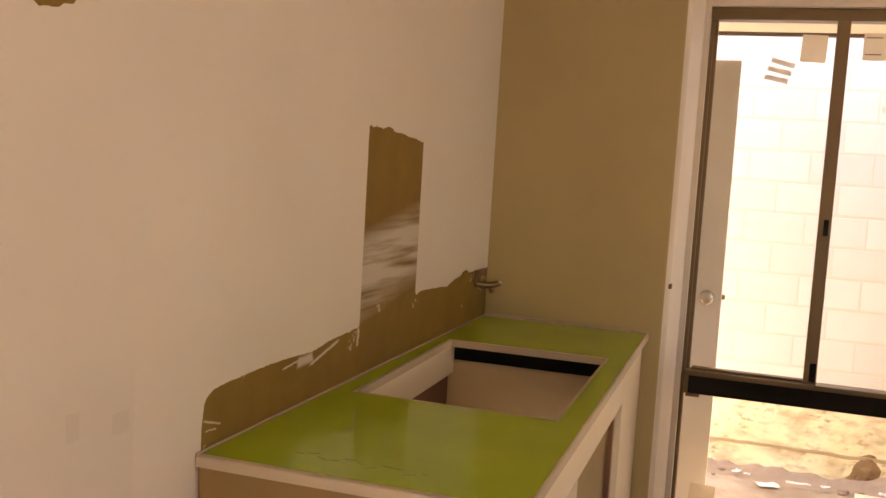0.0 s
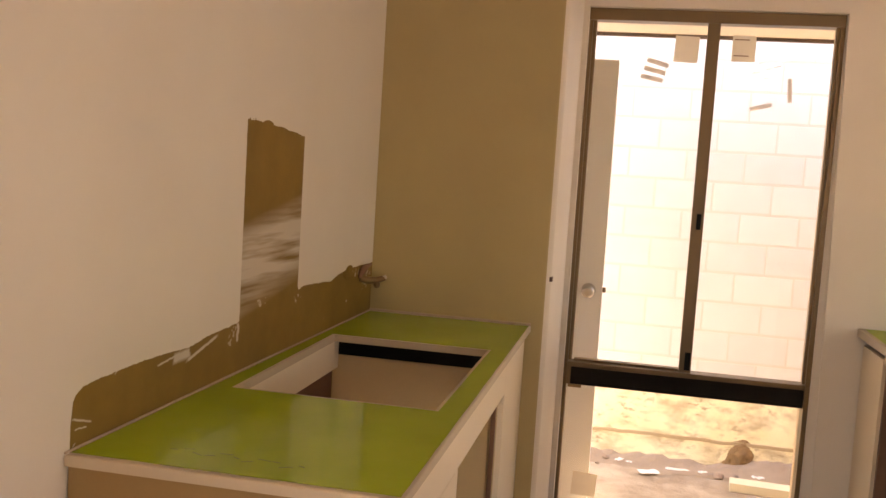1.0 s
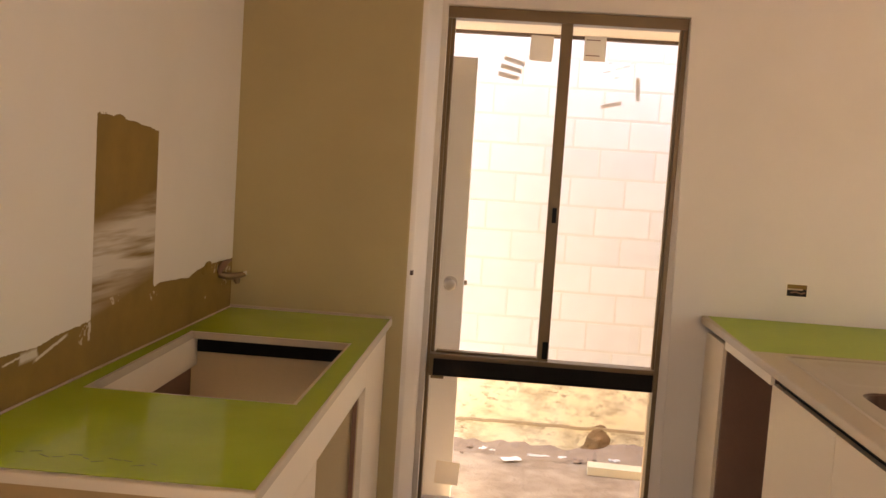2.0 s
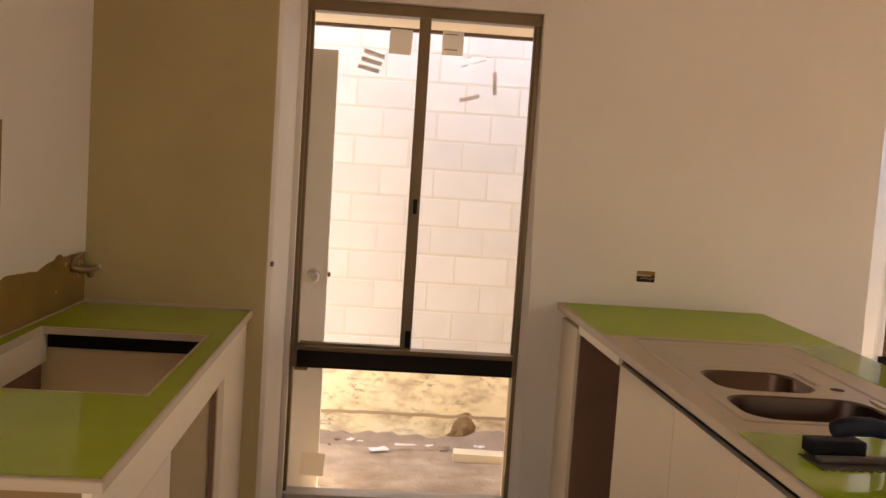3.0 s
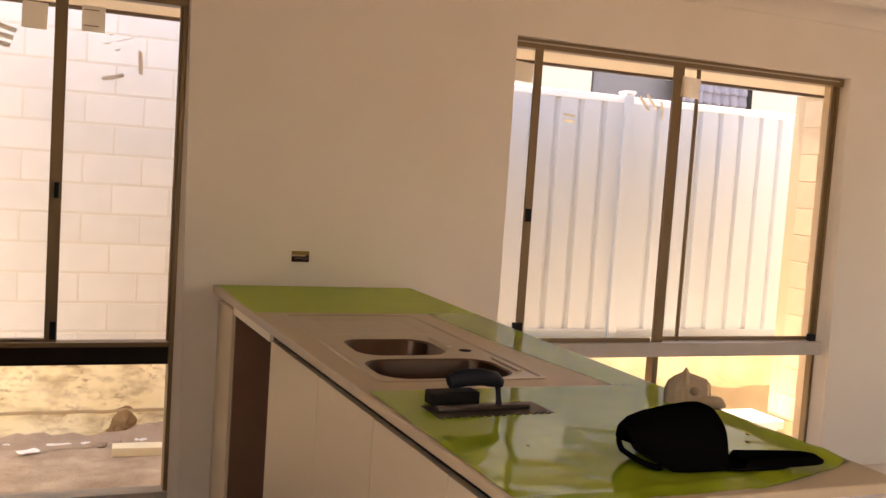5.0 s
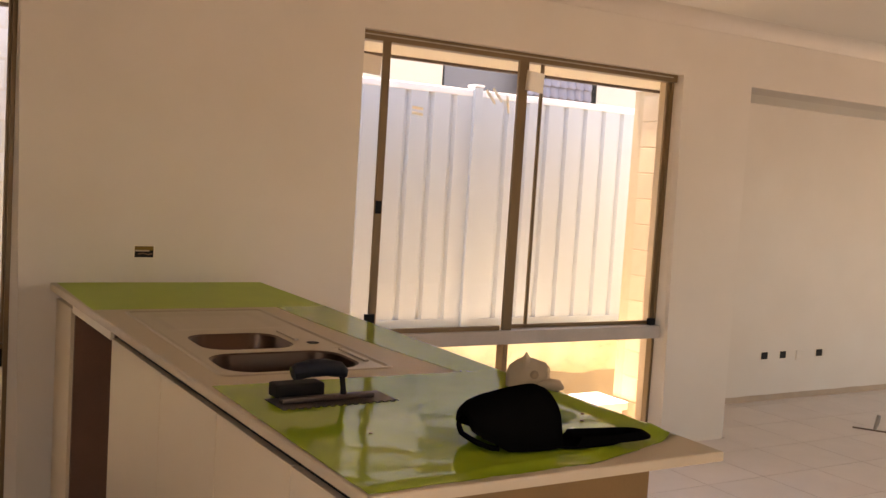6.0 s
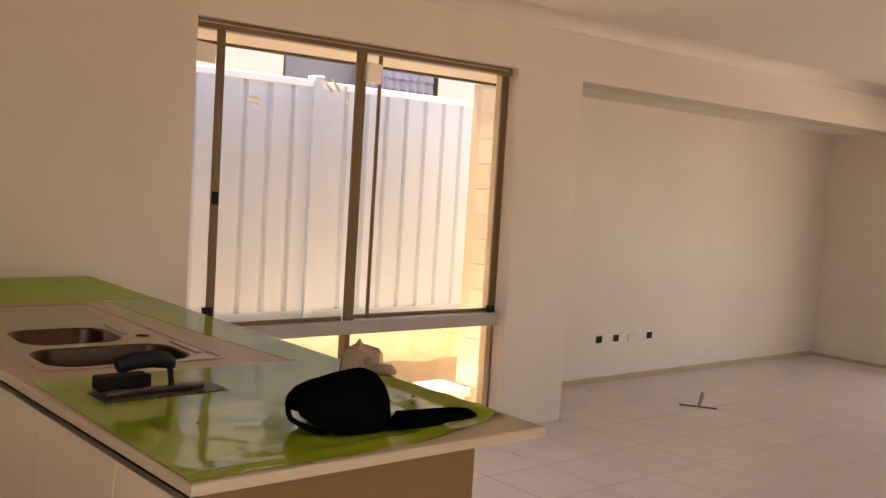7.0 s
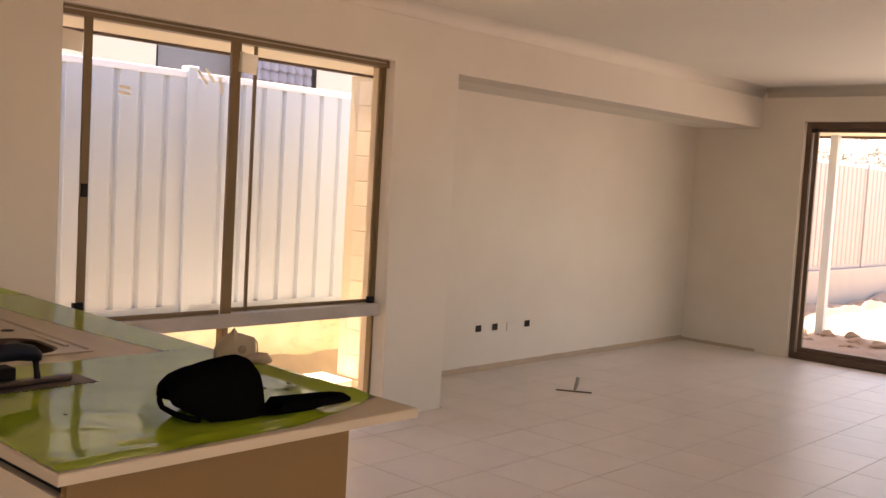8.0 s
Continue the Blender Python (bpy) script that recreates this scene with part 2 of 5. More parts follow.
LAMINATE = surface("cream_laminate", (0.64, 0.53, 0.385), 0.38, 0.04, 3, 180, 0.04)
LAMINATE_EDGE = surface("white_carcass_board", (0.78, 0.69, 0.55), 0.45, 0.05, 5, 180, 0.05)
BOARD = surface("brown_board", (0.19, 0.095, 0.055), 0.6, 0.15, 7, 120, 0.15)
# Darker and browner than the cabinet fronts.
ISLAND_BOARD = surface("brown_island_board", (0.175, 0.095, 0.026), 0.6, 0.10, 8, 150, 0.15)
# The stove cabinet end's shade is put into this brown.
SHADED_PANEL = surface("shade_browned_panel", (0.27, 0.165, 0.060), 0.6, 0.08, 6, 140, 0.1)
TAN_BOARD = surface("tan_board", (0.56, 0.43, 0.25), 0.55, 0.08, 6, 140, 0.1)
BLACK_GAP = surface("gap_and_frame_black", (0.008, 0.007, 0.006), 0.6, 0.1, 8, 100, 0.1, spec=0.15)
STEEL = surface("brushed_steel", (0.46, 0.40, 0.33), 0.34, 0.03, 5, 90, 0.01, metal=1.0)
# Far darker than the deck; the bowls' shade is put into the colour.
STEEL_BOWL = surface("shade_darkened_steel", (0.105, 0.064, 0.044), 0.35, 0.05, 5, 90, 0.01, metal=1.0)
TOOL_STEEL = surface("worn_tool_steel", (0.12, 0.10, 0.09), 0.5, 0.2, 25, 200, 0.15, metal=0.9)
BRONZE = surface("bronze_aluminium", (0.165, 0.105, 0.045), 0.42, 0.10, 6, 200, 0.04, spec=0.5)
# Paler and greyer than the bronze frames.
BRONZE_PALE = surface("pale_grey_aluminium", (0.42, 0.38, 0.34), 0.45, 0.15, 6, 120, 0.05, metal=0.3)
DIRTY_BLACK = surface("black_seal", (0.012, 0.009, 0.007), 0.6, 0.3, 30, 120, 0.2, spec=0.15)
BROWN_FRAME = surface("brown_aluminium", (0.11, 0.065, 0.04), 0.4, 0.10, 6, 200, 0.04)
FENCE = surface("off_white_steel_sheet", (0.49, 0.54, 0.575), 0.45, 0.05, 2.0, 150, 0.03)
# Darker copy of FENCE; shade is put into the yard stretch's colour.
FENCE_TONED = surface("toned_down_steel_sheet", (0.35, 0.305, 0.28), 0.5, 0.06, 2.0, 150, 0.03)
# Whiter than FENCE; sun on the fence's top rail is put into it.
FENCE_CAP = surface("sunlit_cap_and_board_white", (0.82, 0.82, 0.81), 0.4, 0.04, 3, 150, 0.03)
CREAM = surface("cream_render", (0.50, 0.46, 0.40), 0.8, 0.06, 3, 120, 0.25)
SOFFIT = surface("cream_eave_lining", (0.74, 0.68, 0.57), 0.7, 0.05, 3, 120, 0.08)
BRICK = surface("yellow_cream_brick", (0.62, 0.49, 0.34), 0.85, 0.20, 9, 140, 0.5, each=0.16)
MORTAR = surface("pale_mortar", (0.56, 0.44, 0.29), 0.95, 0.12, 20, 160, 0.4)
MORTAR_PALE = surface("pale_block_mortar", (0.585, 0.56, 0.485), 0.95, 0.06, 20, 160, 0.2)
DOOR_PAINT = surface("undercoated_door", (0.80, 0.78, 0.74), 0.5, 0.05, 4, 160, 0.05)
CHROME = surface("satin_chrome", (0.50, 0.47, 0.43), 0.32, 0.04, 10, 200, 0.02, metal=1.0)
BRASS = surface("copper_and_brass_fitting", (0.24, 0.16, 0.085), 0.5, 0.2, 30, 200, 0.1, metal=0.9)
# Near-black that paints the darkness inside holes that aren't cut.
HOLE = surface("hole_shade_black", (0.012, 0.009, 0.007), 0.9, 0.2, 30, 200, 0.3)
CAPCLOTH = surface("black_cotton", (0.0035, 0.0034, 0.0034), 1.0, 0.2, 30, 600, 0.5, spec=0.0)
BLUE_RUBBER = surface("dark_blue_rubber", (0.006, 0.008, 0.016), 0.55, 0.2, 30, 300, 0.2, spec=0.25)
BLACK_RUBBER = surface("black_rubber", (0.010, 0.009, 0.009), 0.7, 0.2, 40, 300, 0.3, spec=0.2)
# White cloth tanned down: the mask's backlit shade is in the colour.
MASKCLOTH = surface("backlit_filter_cloth", (0.36, 0.285, 0.205), 0.9, 0.08, 25, 500, 0.4)
VALVE = surface("dull_valve", (0.24, 0.18, 0.12), 0.7, 0.1, 30, 300, 0.2)
TAPE_GREY = surface("grey_tape", (0.34, 0.31, 0.28), 0.7, 0.08, 20, 200, 0.1)


def paper(name, color):
    """Thin paper on glass, that lets part of the daylight through."""
    m = Nodes(name)
    t = m.tree
    a = m.noise(30, 4)
    c = m.mix(m.math("MULTIPLY", a, 0.3), rgb(*color), rgb(*[q * 0.75 for q in color]))
    m.set(Base_Color=c, Roughness=0.8)
    tl = m.node("ShaderNodeBsdfTranslucent", Color=c)
    mx = t.nodes.new("ShaderNodeMixShader")
    mx.inputs[0].default_value = 0.75
    t.links.new(m.bsdf.outputs[0], mx.inputs[1])
    t.links.new(tl.outputs[0], mx.inputs[2])
    t.links.new(mx.outputs[0], t.nodes["Material Output"].inputs[0])
    return m.mat


LABEL = paper("translucent_tan_paper", (0.70, 0.63, 0.51))
LABEL_PALE = paper("translucent_cream_paper", (0.86, 0.79, 0.68))
STRIP = paper("translucent_grey_tape", (0.66, 0.61, 0.55))
PEN_WHITE = paper("white_pen_on_glass", (0.92, 0.90, 0.87))
YELLOW_MARK = paper("translucent_yellow_tape", (0.90, 0.84, 0.70))
TIMBER = surface("pale_pine", (0.72, 0.64, 0.45), 0.7, 0.15, 12, 120, 0.2)
ROOFTILE = surface("slate_grey_roof_tile", (0.20, 0.185, 0.22), 0.6, 0.12, 6, 120, 0.2, each=0.12)
WINDARK = surface("dark_blind", (0.13, 0.13, 0.145), 0.5, 0.08, 5, 100, 0.05)
RUBBLE = surface("broken_brick_and_clods", (0.31, 0.22, 0.165), 0.95, 0.25, 14, 120, 0.6, each=0.3)
PALE_RENDER = surface("pale_pink_render", (0.36, 0.31, 0.275), 0.9, 0.12, 4, 100, 0.4)
BANK = surface("yellow_brown_bank_sand", (0.43, 0.32, 0.185), 0.95, 0.22, 9, 120, 0.6)
DIRT = surface("brown_dirt", (0.24, 0.14, 0.06), 0.95, 0.25, 20, 160, 0.6)
DARK_SOIL = surface("brown_bank_soil", (0.35, 0.255, 0.18), 0.95, 0.35, 9, 90, 0.7)
PAPER = surface("scrap_white_paper", (0.80, 0.78, 0.74), 0.8, 0.05, 20, 200, 0.1)
# Leaf colour is paled to carry distance haze and glare.
LEAF = surface("haze_paled_leaf", (0.29, 0.285, 0.26), 0.7, 0.3, 3, 40, 0.1, each=0.2)
BARK = surface("grey_bark", (0.18, 0.14, 0.11), 0.9, 0.2, 8, 60, 0.5)
INK = surface("black_marker", (0.06, 0.07, 0.012), 0.6, 0.1, 40, 200, 0.05)

# ---- building helpers ----


def add_box(bm, x0, x1, y0, y1, z0, z1, bevel=0.0):
    vs = [bm.verts.new((x, y, z)) for x in (x0, x1) for y in (y0, y1) for z in (z0, z1)]
    fs = [bm.faces.new([vs[i] for i in q]) for q in ((0, 1, 3, 2), (4, 6, 7, 5), (0, 4, 5, 1), (2, 3, 7, 6), (0, 2, 6, 4), (1, 5, 7, 3))]
    if bevel:
        bmesh.ops.bevel(bm, geom=list({e for f in fs for e in f.edges}), offset=bevel, segments=2, affect="EDGES", profile=0.6)
    return bm


def box(x0, x1, y0, y1, z0, z1, bevel=0.002):
    return add_box(bmesh.new(), x0, x1, y0, y1, z0, z1, bevel)


def boxes(*rows, bevel=0.0):
    bm = bmesh.new()
    for r in rows:
        add_box(bm, *r, bevel=bevel)
    return bm


def thicken(bm, depth):
    bm.normal_update()
    bmesh.ops.recalc_face_normals(bm, faces=bm.faces)
    bmesh.ops.solidify(bm, geom=list(bm.faces), thickness=depth)


def mesh_of(name, bm, *mats, smooth=False):
    bmesh.ops.recalc_face_normals(bm, faces=bm.faces)
    me = bpy.data.meshes.new(name)
    if smooth:
        bm.normal_update()
        for e in bm.edges:
            e.smooth = len(e.link_faces) == 2 and e.calc_face_angle(0.0) < 0.9
        for f in bm.faces:
            f.smooth = True
    bm.to_mesh(me)
    bm.free()
    for m in mats:
        me.materials.append(m)
    return me


def part(name, bm, material, parent, label="", smooth=False):
    ob = new(name, mesh_of(name, bm, material, smooth=smooth))
    if parent:
        ob.parent = parent
        ob.matrix_parent_inverse = parent.matrix_world.inverted()
    if label:
        tagged(ob, label)
    return ob


def thing(name, place, label, category, group="", rz=0.0):
    ob = new(name)
    ob.empty_display_size = 0.05
    ob.matrix_world = pose(*place, 0, 0, rz)
    return tagged(ob, label, category, group)


def local(name, bm, material, parent, label="", smooth=False):
    """A part whose mesh is given in its thing's own axes."""
    ob = new(name, mesh_of(name, bm, material, smooth=smooth))
    ob.parent = parent
    if label:
        tagged(ob, label)
    return ob


def structure(name, bm, material, label, category=""):
    ob = new(name, mesh_of(name, bm, *(material if isinstance(material, (list, tuple)) else (material,))))
    return tagged(ob, label, category or name.split("_")[0], kind="structure")


def tube(bm, points, radius, sides=10, taper=None):
    """A round bar along points."""
    rings = []
    n = len(points)
    pts = [Vector(p) for p in points]
    for i, p in enumerate(pts):
        d = (pts[min(i + 1, n - 1)] - pts[max(i - 1, 0)]).normalized()
        if i == 0:
            side = d.cross(Vector((0, 0, 1)))
            if side.length < 0.05:
                side = d.cross(Vector((0, 1, 0)))
        else:
            side = side - d * side.dot(d)
        side.normalize()
        up = side.cross(d)
        r = radius * (taper[i] if taper else 1)
        rings.append([bm.verts.new(p + side * (math.cos(a) * r) + up * (math.sin(a) * r)) for a in [2 * math.pi * k / sides for k in range(sides)]])
    for a, b in zip(rings, rings[1:]):
        for k in range(sides):
            bm.faces.new((a[k], a[(k + 1) % sides], b[(k + 1) % sides], b[k]))
    bm.faces.new(rings[0][::-1])
    bm.faces.new(rings[-1])
    return bm


def grid(bm, nu, nv, fn):
    vs = [[bm.verts.new(fn(i / nu, j / nv)) for j in range(nv + 1)] for i in range(nu + 1)]
    for i in range(nu):
        for j in range(nv):
            bm.faces.new((vs[i][j], vs[i + 1][j], vs[i + 1][j + 1], vs[i][j + 1]))
    return vs


def slab_grid(bm, nu, nv, fn, depth):
    """A sheet of the given depth below the surface fn."""
    top = grid(bm, nu, nv, fn)
    low = grid(bm, nu, nv, lambda u, v: Vector(fn(u, v)) - Vector((0, 0, depth)))
    rim = [(i, 0) for i in range(nu)] + [(nu, j) for j in range(nv)] + [(i, nv) for i in range(nu, 0, -1)] + [(0, j) for j in range(nv, 0, -1)]
    for k in range(len(rim)):
        (a, b), (c, d) = rim[k], rim[(k + 1) % len(rim)]
        bm.faces.new((top[a][b], top[c][d], low[c][d], low[a][b]))


def lathe(bm, profile, sides=24, centre=(0, 0, 0)):
    rings = []
    for r, z in profile:
        rings.append([bm.verts.new((centre[0] + r * math.cos(2 * math.pi * k / sides), centre[1] + r * math.sin(2 * math.pi * k / sides), centre[2] + z)) for k in range(sides)])
    for a, b in zip(rings, rings[1:]):
        for k in range(sides):
            bm.faces.new((a[k], a[(k + 1) % sides], b[(k + 1) % sides], b[k]))
    bm.faces.new(rings[-1])
    bm.faces.new(rings[0][::-1])
    return bm


# ---- plan, in metres ----
WEST, NIB, NORTH, EAST, SOUTH = -0.576, 2.875, 3.46, 9.11, -3.80
LEAN = 0.0195                      # the west wall is skewed this much a metre to fit the camera's view


def west(y):
    return WEST - LEAN * (2.75 - y)


def follow_west(ob, reach=0.012):
    """Shifts what lies along the west wall with that wall."""
    for v in ob.data.vertices:
        if v.co.x < WEST + reach:
            v.co.x = v.co.x - WEST + west(v.co.y)
    return ob


NIB_END = 0.045                    # where the nib stops beside the tall window
RECESS, RECESS_X = 4.12, 4.94      # recess beyond the wide window
OUTER = 3.72                       # outside face of the north wall
CEIL, BULK = 2.45, 2.085
TOP = 2.55
AX0, AX1, AHEAD = 0.066, 1.000, 2.090     # tall window
BX0, BX1, BHEAD = 2.433, 4.397, 2.098       # wide window
SILL = 0.03
SY0, SY1, SHEAD = 0.20, 3.05, 2.145         # sliding door in the east wall
GROUND = -0.09
BENCH = 0.937

# ---- structure ----
# the gap from y -2.3 to -0.3 is an added, unseen light opening
follow_west(structure("wall_west", boxes((WEST - 0.2, WEST, -0.3, NIB, -0.1, TOP), (WEST - 0.2, WEST, SOUTH, -2.3, -0.1, TOP), (WEST - 0.2, WEST, -2.3, -0.3, 2.12, TOP)), PATCHY, "white painted wall with bare brown plaster left above the bench", "wall"))

bm = box(WEST - 0.2, NIB_END, NIB, OUTER, -0.1, TOP, 0)
corner = [e for e in bm.edges if all(abs(v.co.x - NIB_END) < 1e-4 and abs(v.co.y - NIB) < 1e-4 for v in e.verts)]
bmesh.ops.bevel(bm, geom=corner, offset=0.022, segments=6, affect="EDGES", profile=0.5)
bmesh.ops.recalc_face_normals(bm, faces=bm.faces)
for f in bm.faces:
    f.material_index = 1 if f.normal.y < -0.95 else 0
structure("wall_nib", bm, (WHITE, TAN), "wall nib with tan undercoat face and white painted rounded corner", "wall")
part("strike_plate", box(NIB_END - 0.006, NIB_END + 0.004, NIB + 0.004, NIB + 0.03, 1.090, 1.106, 0.001), BROWN_FRAME, bpy.data.objects["wall_nib"], "small dark plate at the corner")

INNER = 3.575


def pier(bm, x0, x1, z0, z1, flare, depth):
    """A wall pier beside a window; its left jamb splays towards the floor to fit the camera's view."""
    low, high = [], []
    for ring_, z, out in ((low, z0, flare), (high, z1, 0.0)):
        for x, y in ((x0 + out + 0.001, NORTH), (x0, depth), (x0, INNER), (x1, INNER), (x1, NORTH)):
            ring_.append(bm.verts.new((x, y, z)))
    bm.faces.new(low[::-1])
    bm.faces.new(high)
    for k in range(5):
        j = (k + 1) % 5
        bm.faces.new((low[k], low[j], high[j], high[k]))


bm = boxes(
    (NIB_END, AX0, NORTH, INNER, -0.1, TOP),
    (AX0, AX1, NORTH, INNER, AHEAD, TOP), (AX0, AX1, NORTH, INNER, -0.1, SILL),
    (AX1, BX0, NORTH, INNER, AHEAD, TOP),
    (BX0, BX1, NORTH, INNER, BHEAD, TOP), (BX0, BX1, NORTH, INNER, -0.1, SILL),
    (BX1, RECESS_X, NORTH, INNER, BHEAD, TOP))
pier(bm, AX1, BX0, -0.1, AHEAD, 0.042, 3.494)
pier(bm, BX1, RECESS_X, -0.1, BHEAD, 0.044, 3.528)
structure("wall_north", bm, WHITE, "white painted plaster wall with two tall windows", "wall")
structure("outer_leaf", boxes(
    (NIB_END, AX0, INNER + 0.002, OUTER, -0.2, TOP),
    (AX0, AX1, INNER + 0.002, OUTER, AHEAD, TOP), (AX0, AX1, INNER + 0.002, OUTER, -0.2, SILL),
    (AX1, BX0, INNER + 0.002, OUTER, -0.2, TOP),
    (BX0, BX1, INNER + 0.002, OUTER, BHEAD, TOP), (BX0, BX1, INNER + 0.002, OUTER, -0.2, SILL),
    (BX1, RECESS_X - 0.11, INNER + 0.002, 3.64, -0.2, TOP)), BRICK, "yellow cream brick outer leaf of the house wall", "wall")
structure("wall_return", boxes((RECESS_X - 0.10, RECESS_X, INNER, RECESS + 0.22, -0.2, BULK)), MORTAR, "brick return wall where the living room steps out", "wall")
structure("wall_recess", box(RECESS_X, EAST, RECESS, RECESS + 0.22, -0.1, BULK, 0), WHITE, "white painted back wall of the recess", "wall")
structure("bulkhead", box(RECESS_X, EAST, NORTH, OUTER, BULK, CEIL, 0), WHITE, "white plaster bulkhead over the recess", "bulkhead")
structure("ceiling_recess", box(RECESS_X - 0.112, EAST, OUTER, RECESS + 0.22, BULK, 2.13, 0), CEILING, "flat white lowered ceiling over the recess", "ceiling")
structure("wall_east", boxes((EAST, EAST + 0.24, SY1, RECESS + 0.22, -0.1, TOP), (EAST, EAST + 0.24, SY0, SY1, SHEAD, TOP), (EAST, EAST + 0.24, SOUTH, SY0, -0.1, TOP)), WHITE, "white painted end wall with sliding doors", "wall")
# unseen wall; its doorway is made up to hold the south lamp
structure("wall_south", boxes((WEST - 0.2, 3.0, SOUTH - 0.2, SOUTH, -0.1, TOP), (5.0, EAST + 0.24, SOUTH - 0.2, SOUTH, -0.1, TOP), (3.0, 5.0, SOUTH - 0.2, SOUTH, 2.12, TOP)), WHITE, "plain white painted unseen wall with an added doorway", "wall")
structure("ceiling", boxes((WEST - 0.2, EAST + 0.24, SOUTH - 0.2, NORTH, CEIL, TOP), (RECESS_X, EAST + 0.24, NORTH, OUTER, CEIL + 0.004, TOP)), CEILING, "flat white plasterboard ceiling")
structure("floor_bed", box(WEST - 0.2, EAST + 0.24, SOUTH - 0.2, OUTER, -0.20, -0.006, 0), GROUT, "grey grout bed between the floor tiles", "floor")
structure("recess_floor_bed", box(RECESS_X - 0.02, EAST, OUTER, RECESS, -0.20, -0.0062, 0), GROUT, "grey grout bed in the recess", "floor")


def cove(x0, x1, y, z, s=0.09):
    """A plaster cove along x, against a wall that faces -y."""
    bm = bmesh.new()
    prof = [(0.0, 0.0), (0.0, -s), (-0.0008, -s)]
    prof += [(-s + (s - 0.0008) * math.cos(a), -s + (s - 0.0008) * math.sin(a)) for a in [math.pi / 2 * k / 14 for k in range(1, 14)]]
    prof += [(-s, -0.0008), (-s, 0.0)]
    a = [bm.verts.new((x0, y + p, z + q)) for p, q in prof]
    b = [bm.verts.new((x1, y + p, z + q)) for p, q in prof]
    n = len(prof)
    for k in range(n):
        bm.faces.new((a[k], a[(k + 1) % n], b[(k + 1) % n], b[k]))
    bm.faces.new(a)
    bm.faces.new(b[::-1])
    for f in bm.faces:
        f.smooth = len(f.verts) == 4
    for e in bm.edges:
        e.smooth = len(e.link_faces) == 2 and e.calc_face_angle(0.0) < 0.5
    return bm


structure("trim_cornice_north", cove(NIB_END, EAST + 0.001, NORTH + 0.0005, CEIL + 0.0005), WHITE, "white plaster cove cornice", "cornice")
c = structure("trim_cornice_nib", cove(WEST, NIB_END, NIB + 0.0005, CEIL + 0.0005), WHITE, "white plaster cove cornice", "cornice")
c = structure("trim_cornice_east", cove(-RECESS + 0.7, -SOUTH, 0, 0), WHITE, "white plaster cove cornice", "cornice")
c.matrix_world = pose(EAST + 0.0005, 0, CEIL + 0.0005, 0, 0, -90)
# bare strip where the skirting is still to come
bm = bmesh.new()
grid(bm, 60, 1, lambda u, v: (RECESS_X + 0.002 + u * (EAST - RECESS_X - 0.006), RECESS - 0.003, v * (0.045 + 0.006 * noise.noise((u * 23, 0, 0)))))
thicken(bm, 0.002)
structure("baseboard_gap_north", bm, RAW_PALE, "bare brown plaster strip where the skirting is missing", "strip")
bm = bmesh.new()
grid(bm, 20, 1, lambda u, v: (EAST - 0.003, SY1 + 0.3 + u * (RECESS - SY1 - 0.305), v * (0.03 + 0.005 * noise.noise((u * 9, 4, 0)))))
thicken(bm, 0.002)
structure("baseboard_gap_east", bm, RAW_PALE, "bare brown plaster strip where the skirting is missing", "strip")


# ---- windows ----
def glazing(x0, x1, y, z0, z1, parent):
    p = part("pane", box(x0, x1, y - 0.002, y + 0.002, z0, z1, 0), GLASS, parent)
    p.visible_shadow = False
    return p


def tall_window():
    w = tagged(new("window_1"), "bronze aluminium window with sliding panes over a fixed light", "window", kind="structure")
    F0, F1 = 3.495, 3.572
    part("window_frame", boxes((AX0, AX0 + 0.014, F0 + 0.018, F1, SILL, AHEAD - 0.045), (AX1 - 0.018, AX1, F0, F1, SILL, AHEAD - 0.045), (AX0, AX1, F0, F1, AHEAD - 0.045, AHEAD), bevel=0.003), BRONZE, w)
    part("window_sill", box(AX0 + 0.002, AX1 - 0.002, F0 - 0.015, F1, SILL + 0.001, SILL + 0.058, 0.004), BRONZE_PALE, w, "pale grey aluminium sill")
    t = part("transom", box(AX0 + 0.014, AX1 - 0.018, F0 + 0.002, F1 - 0.002, 0.612, 0.702, 0.003), BRONZE, w)
    part("seal", box(AX0 + 0.030, AX1 - 0.022, F0 - 0.004, F0 + 0.004, 0.615, 0.684, 0.002), DIRTY_BLACK, t, "black dirty seal")
    part("lug", box(AX0 + 0.022, AX0 + 0.075, F0 - 0.006, F0 + 0.02, 0.602, 0.614, 0.002), BRASS, t, "small brown bracket")
    m = part("mullion", box(0.511, 0.557, F0 + 0.006, F0 + 0.036, 0.705, AHEAD - 0.035, 0.003), BRONZE, w)
    part("catch", box(0.529, 0.546, F0 - 0.010, F0 + 0.005, 1.265, 1.325, 0.003), BLACK_RUBBER, m, "black catch")
    part("roller_cover", box(0.530, 0.552, F0 - 0.002, F0 + 0.005, 0.715, 0.785, 0.002), BLACK_RUBBER, m, "black roller cover")
    part("sash_stile", box(AX0 + 0.014, AX0 + 0.028, F0 + 0.03, F1 - 0.01, 0.705, AHEAD - 0.035, 0.002), BRONZE, w)
    part("sash_stile", box(AX1 - 0.030, AX1 - 0.018, F0 + 0.012, F0 + 0.03, 0.705, AHEAD - 0.035, 0.002), BRONZE, w)
    part("sash_rail", box(AX0 + 0.036, 0.522, F0 + 0.03, F1 - 0.01, 0.7025, 0.712, 0.002), BRONZE, w)
    glazing(AX0 + 0.026, 0.535, 3.548, 0.712, AHEAD - 0.035, w)
    glazing(0.55, AX1 - 0.028, 3.520, 0.705, AHEAD - 0.035, w)
    glazing(AX0 + 0.014, AX1 - 0.018, 3.535, SILL + 0.055, 0.615, w)
    return w


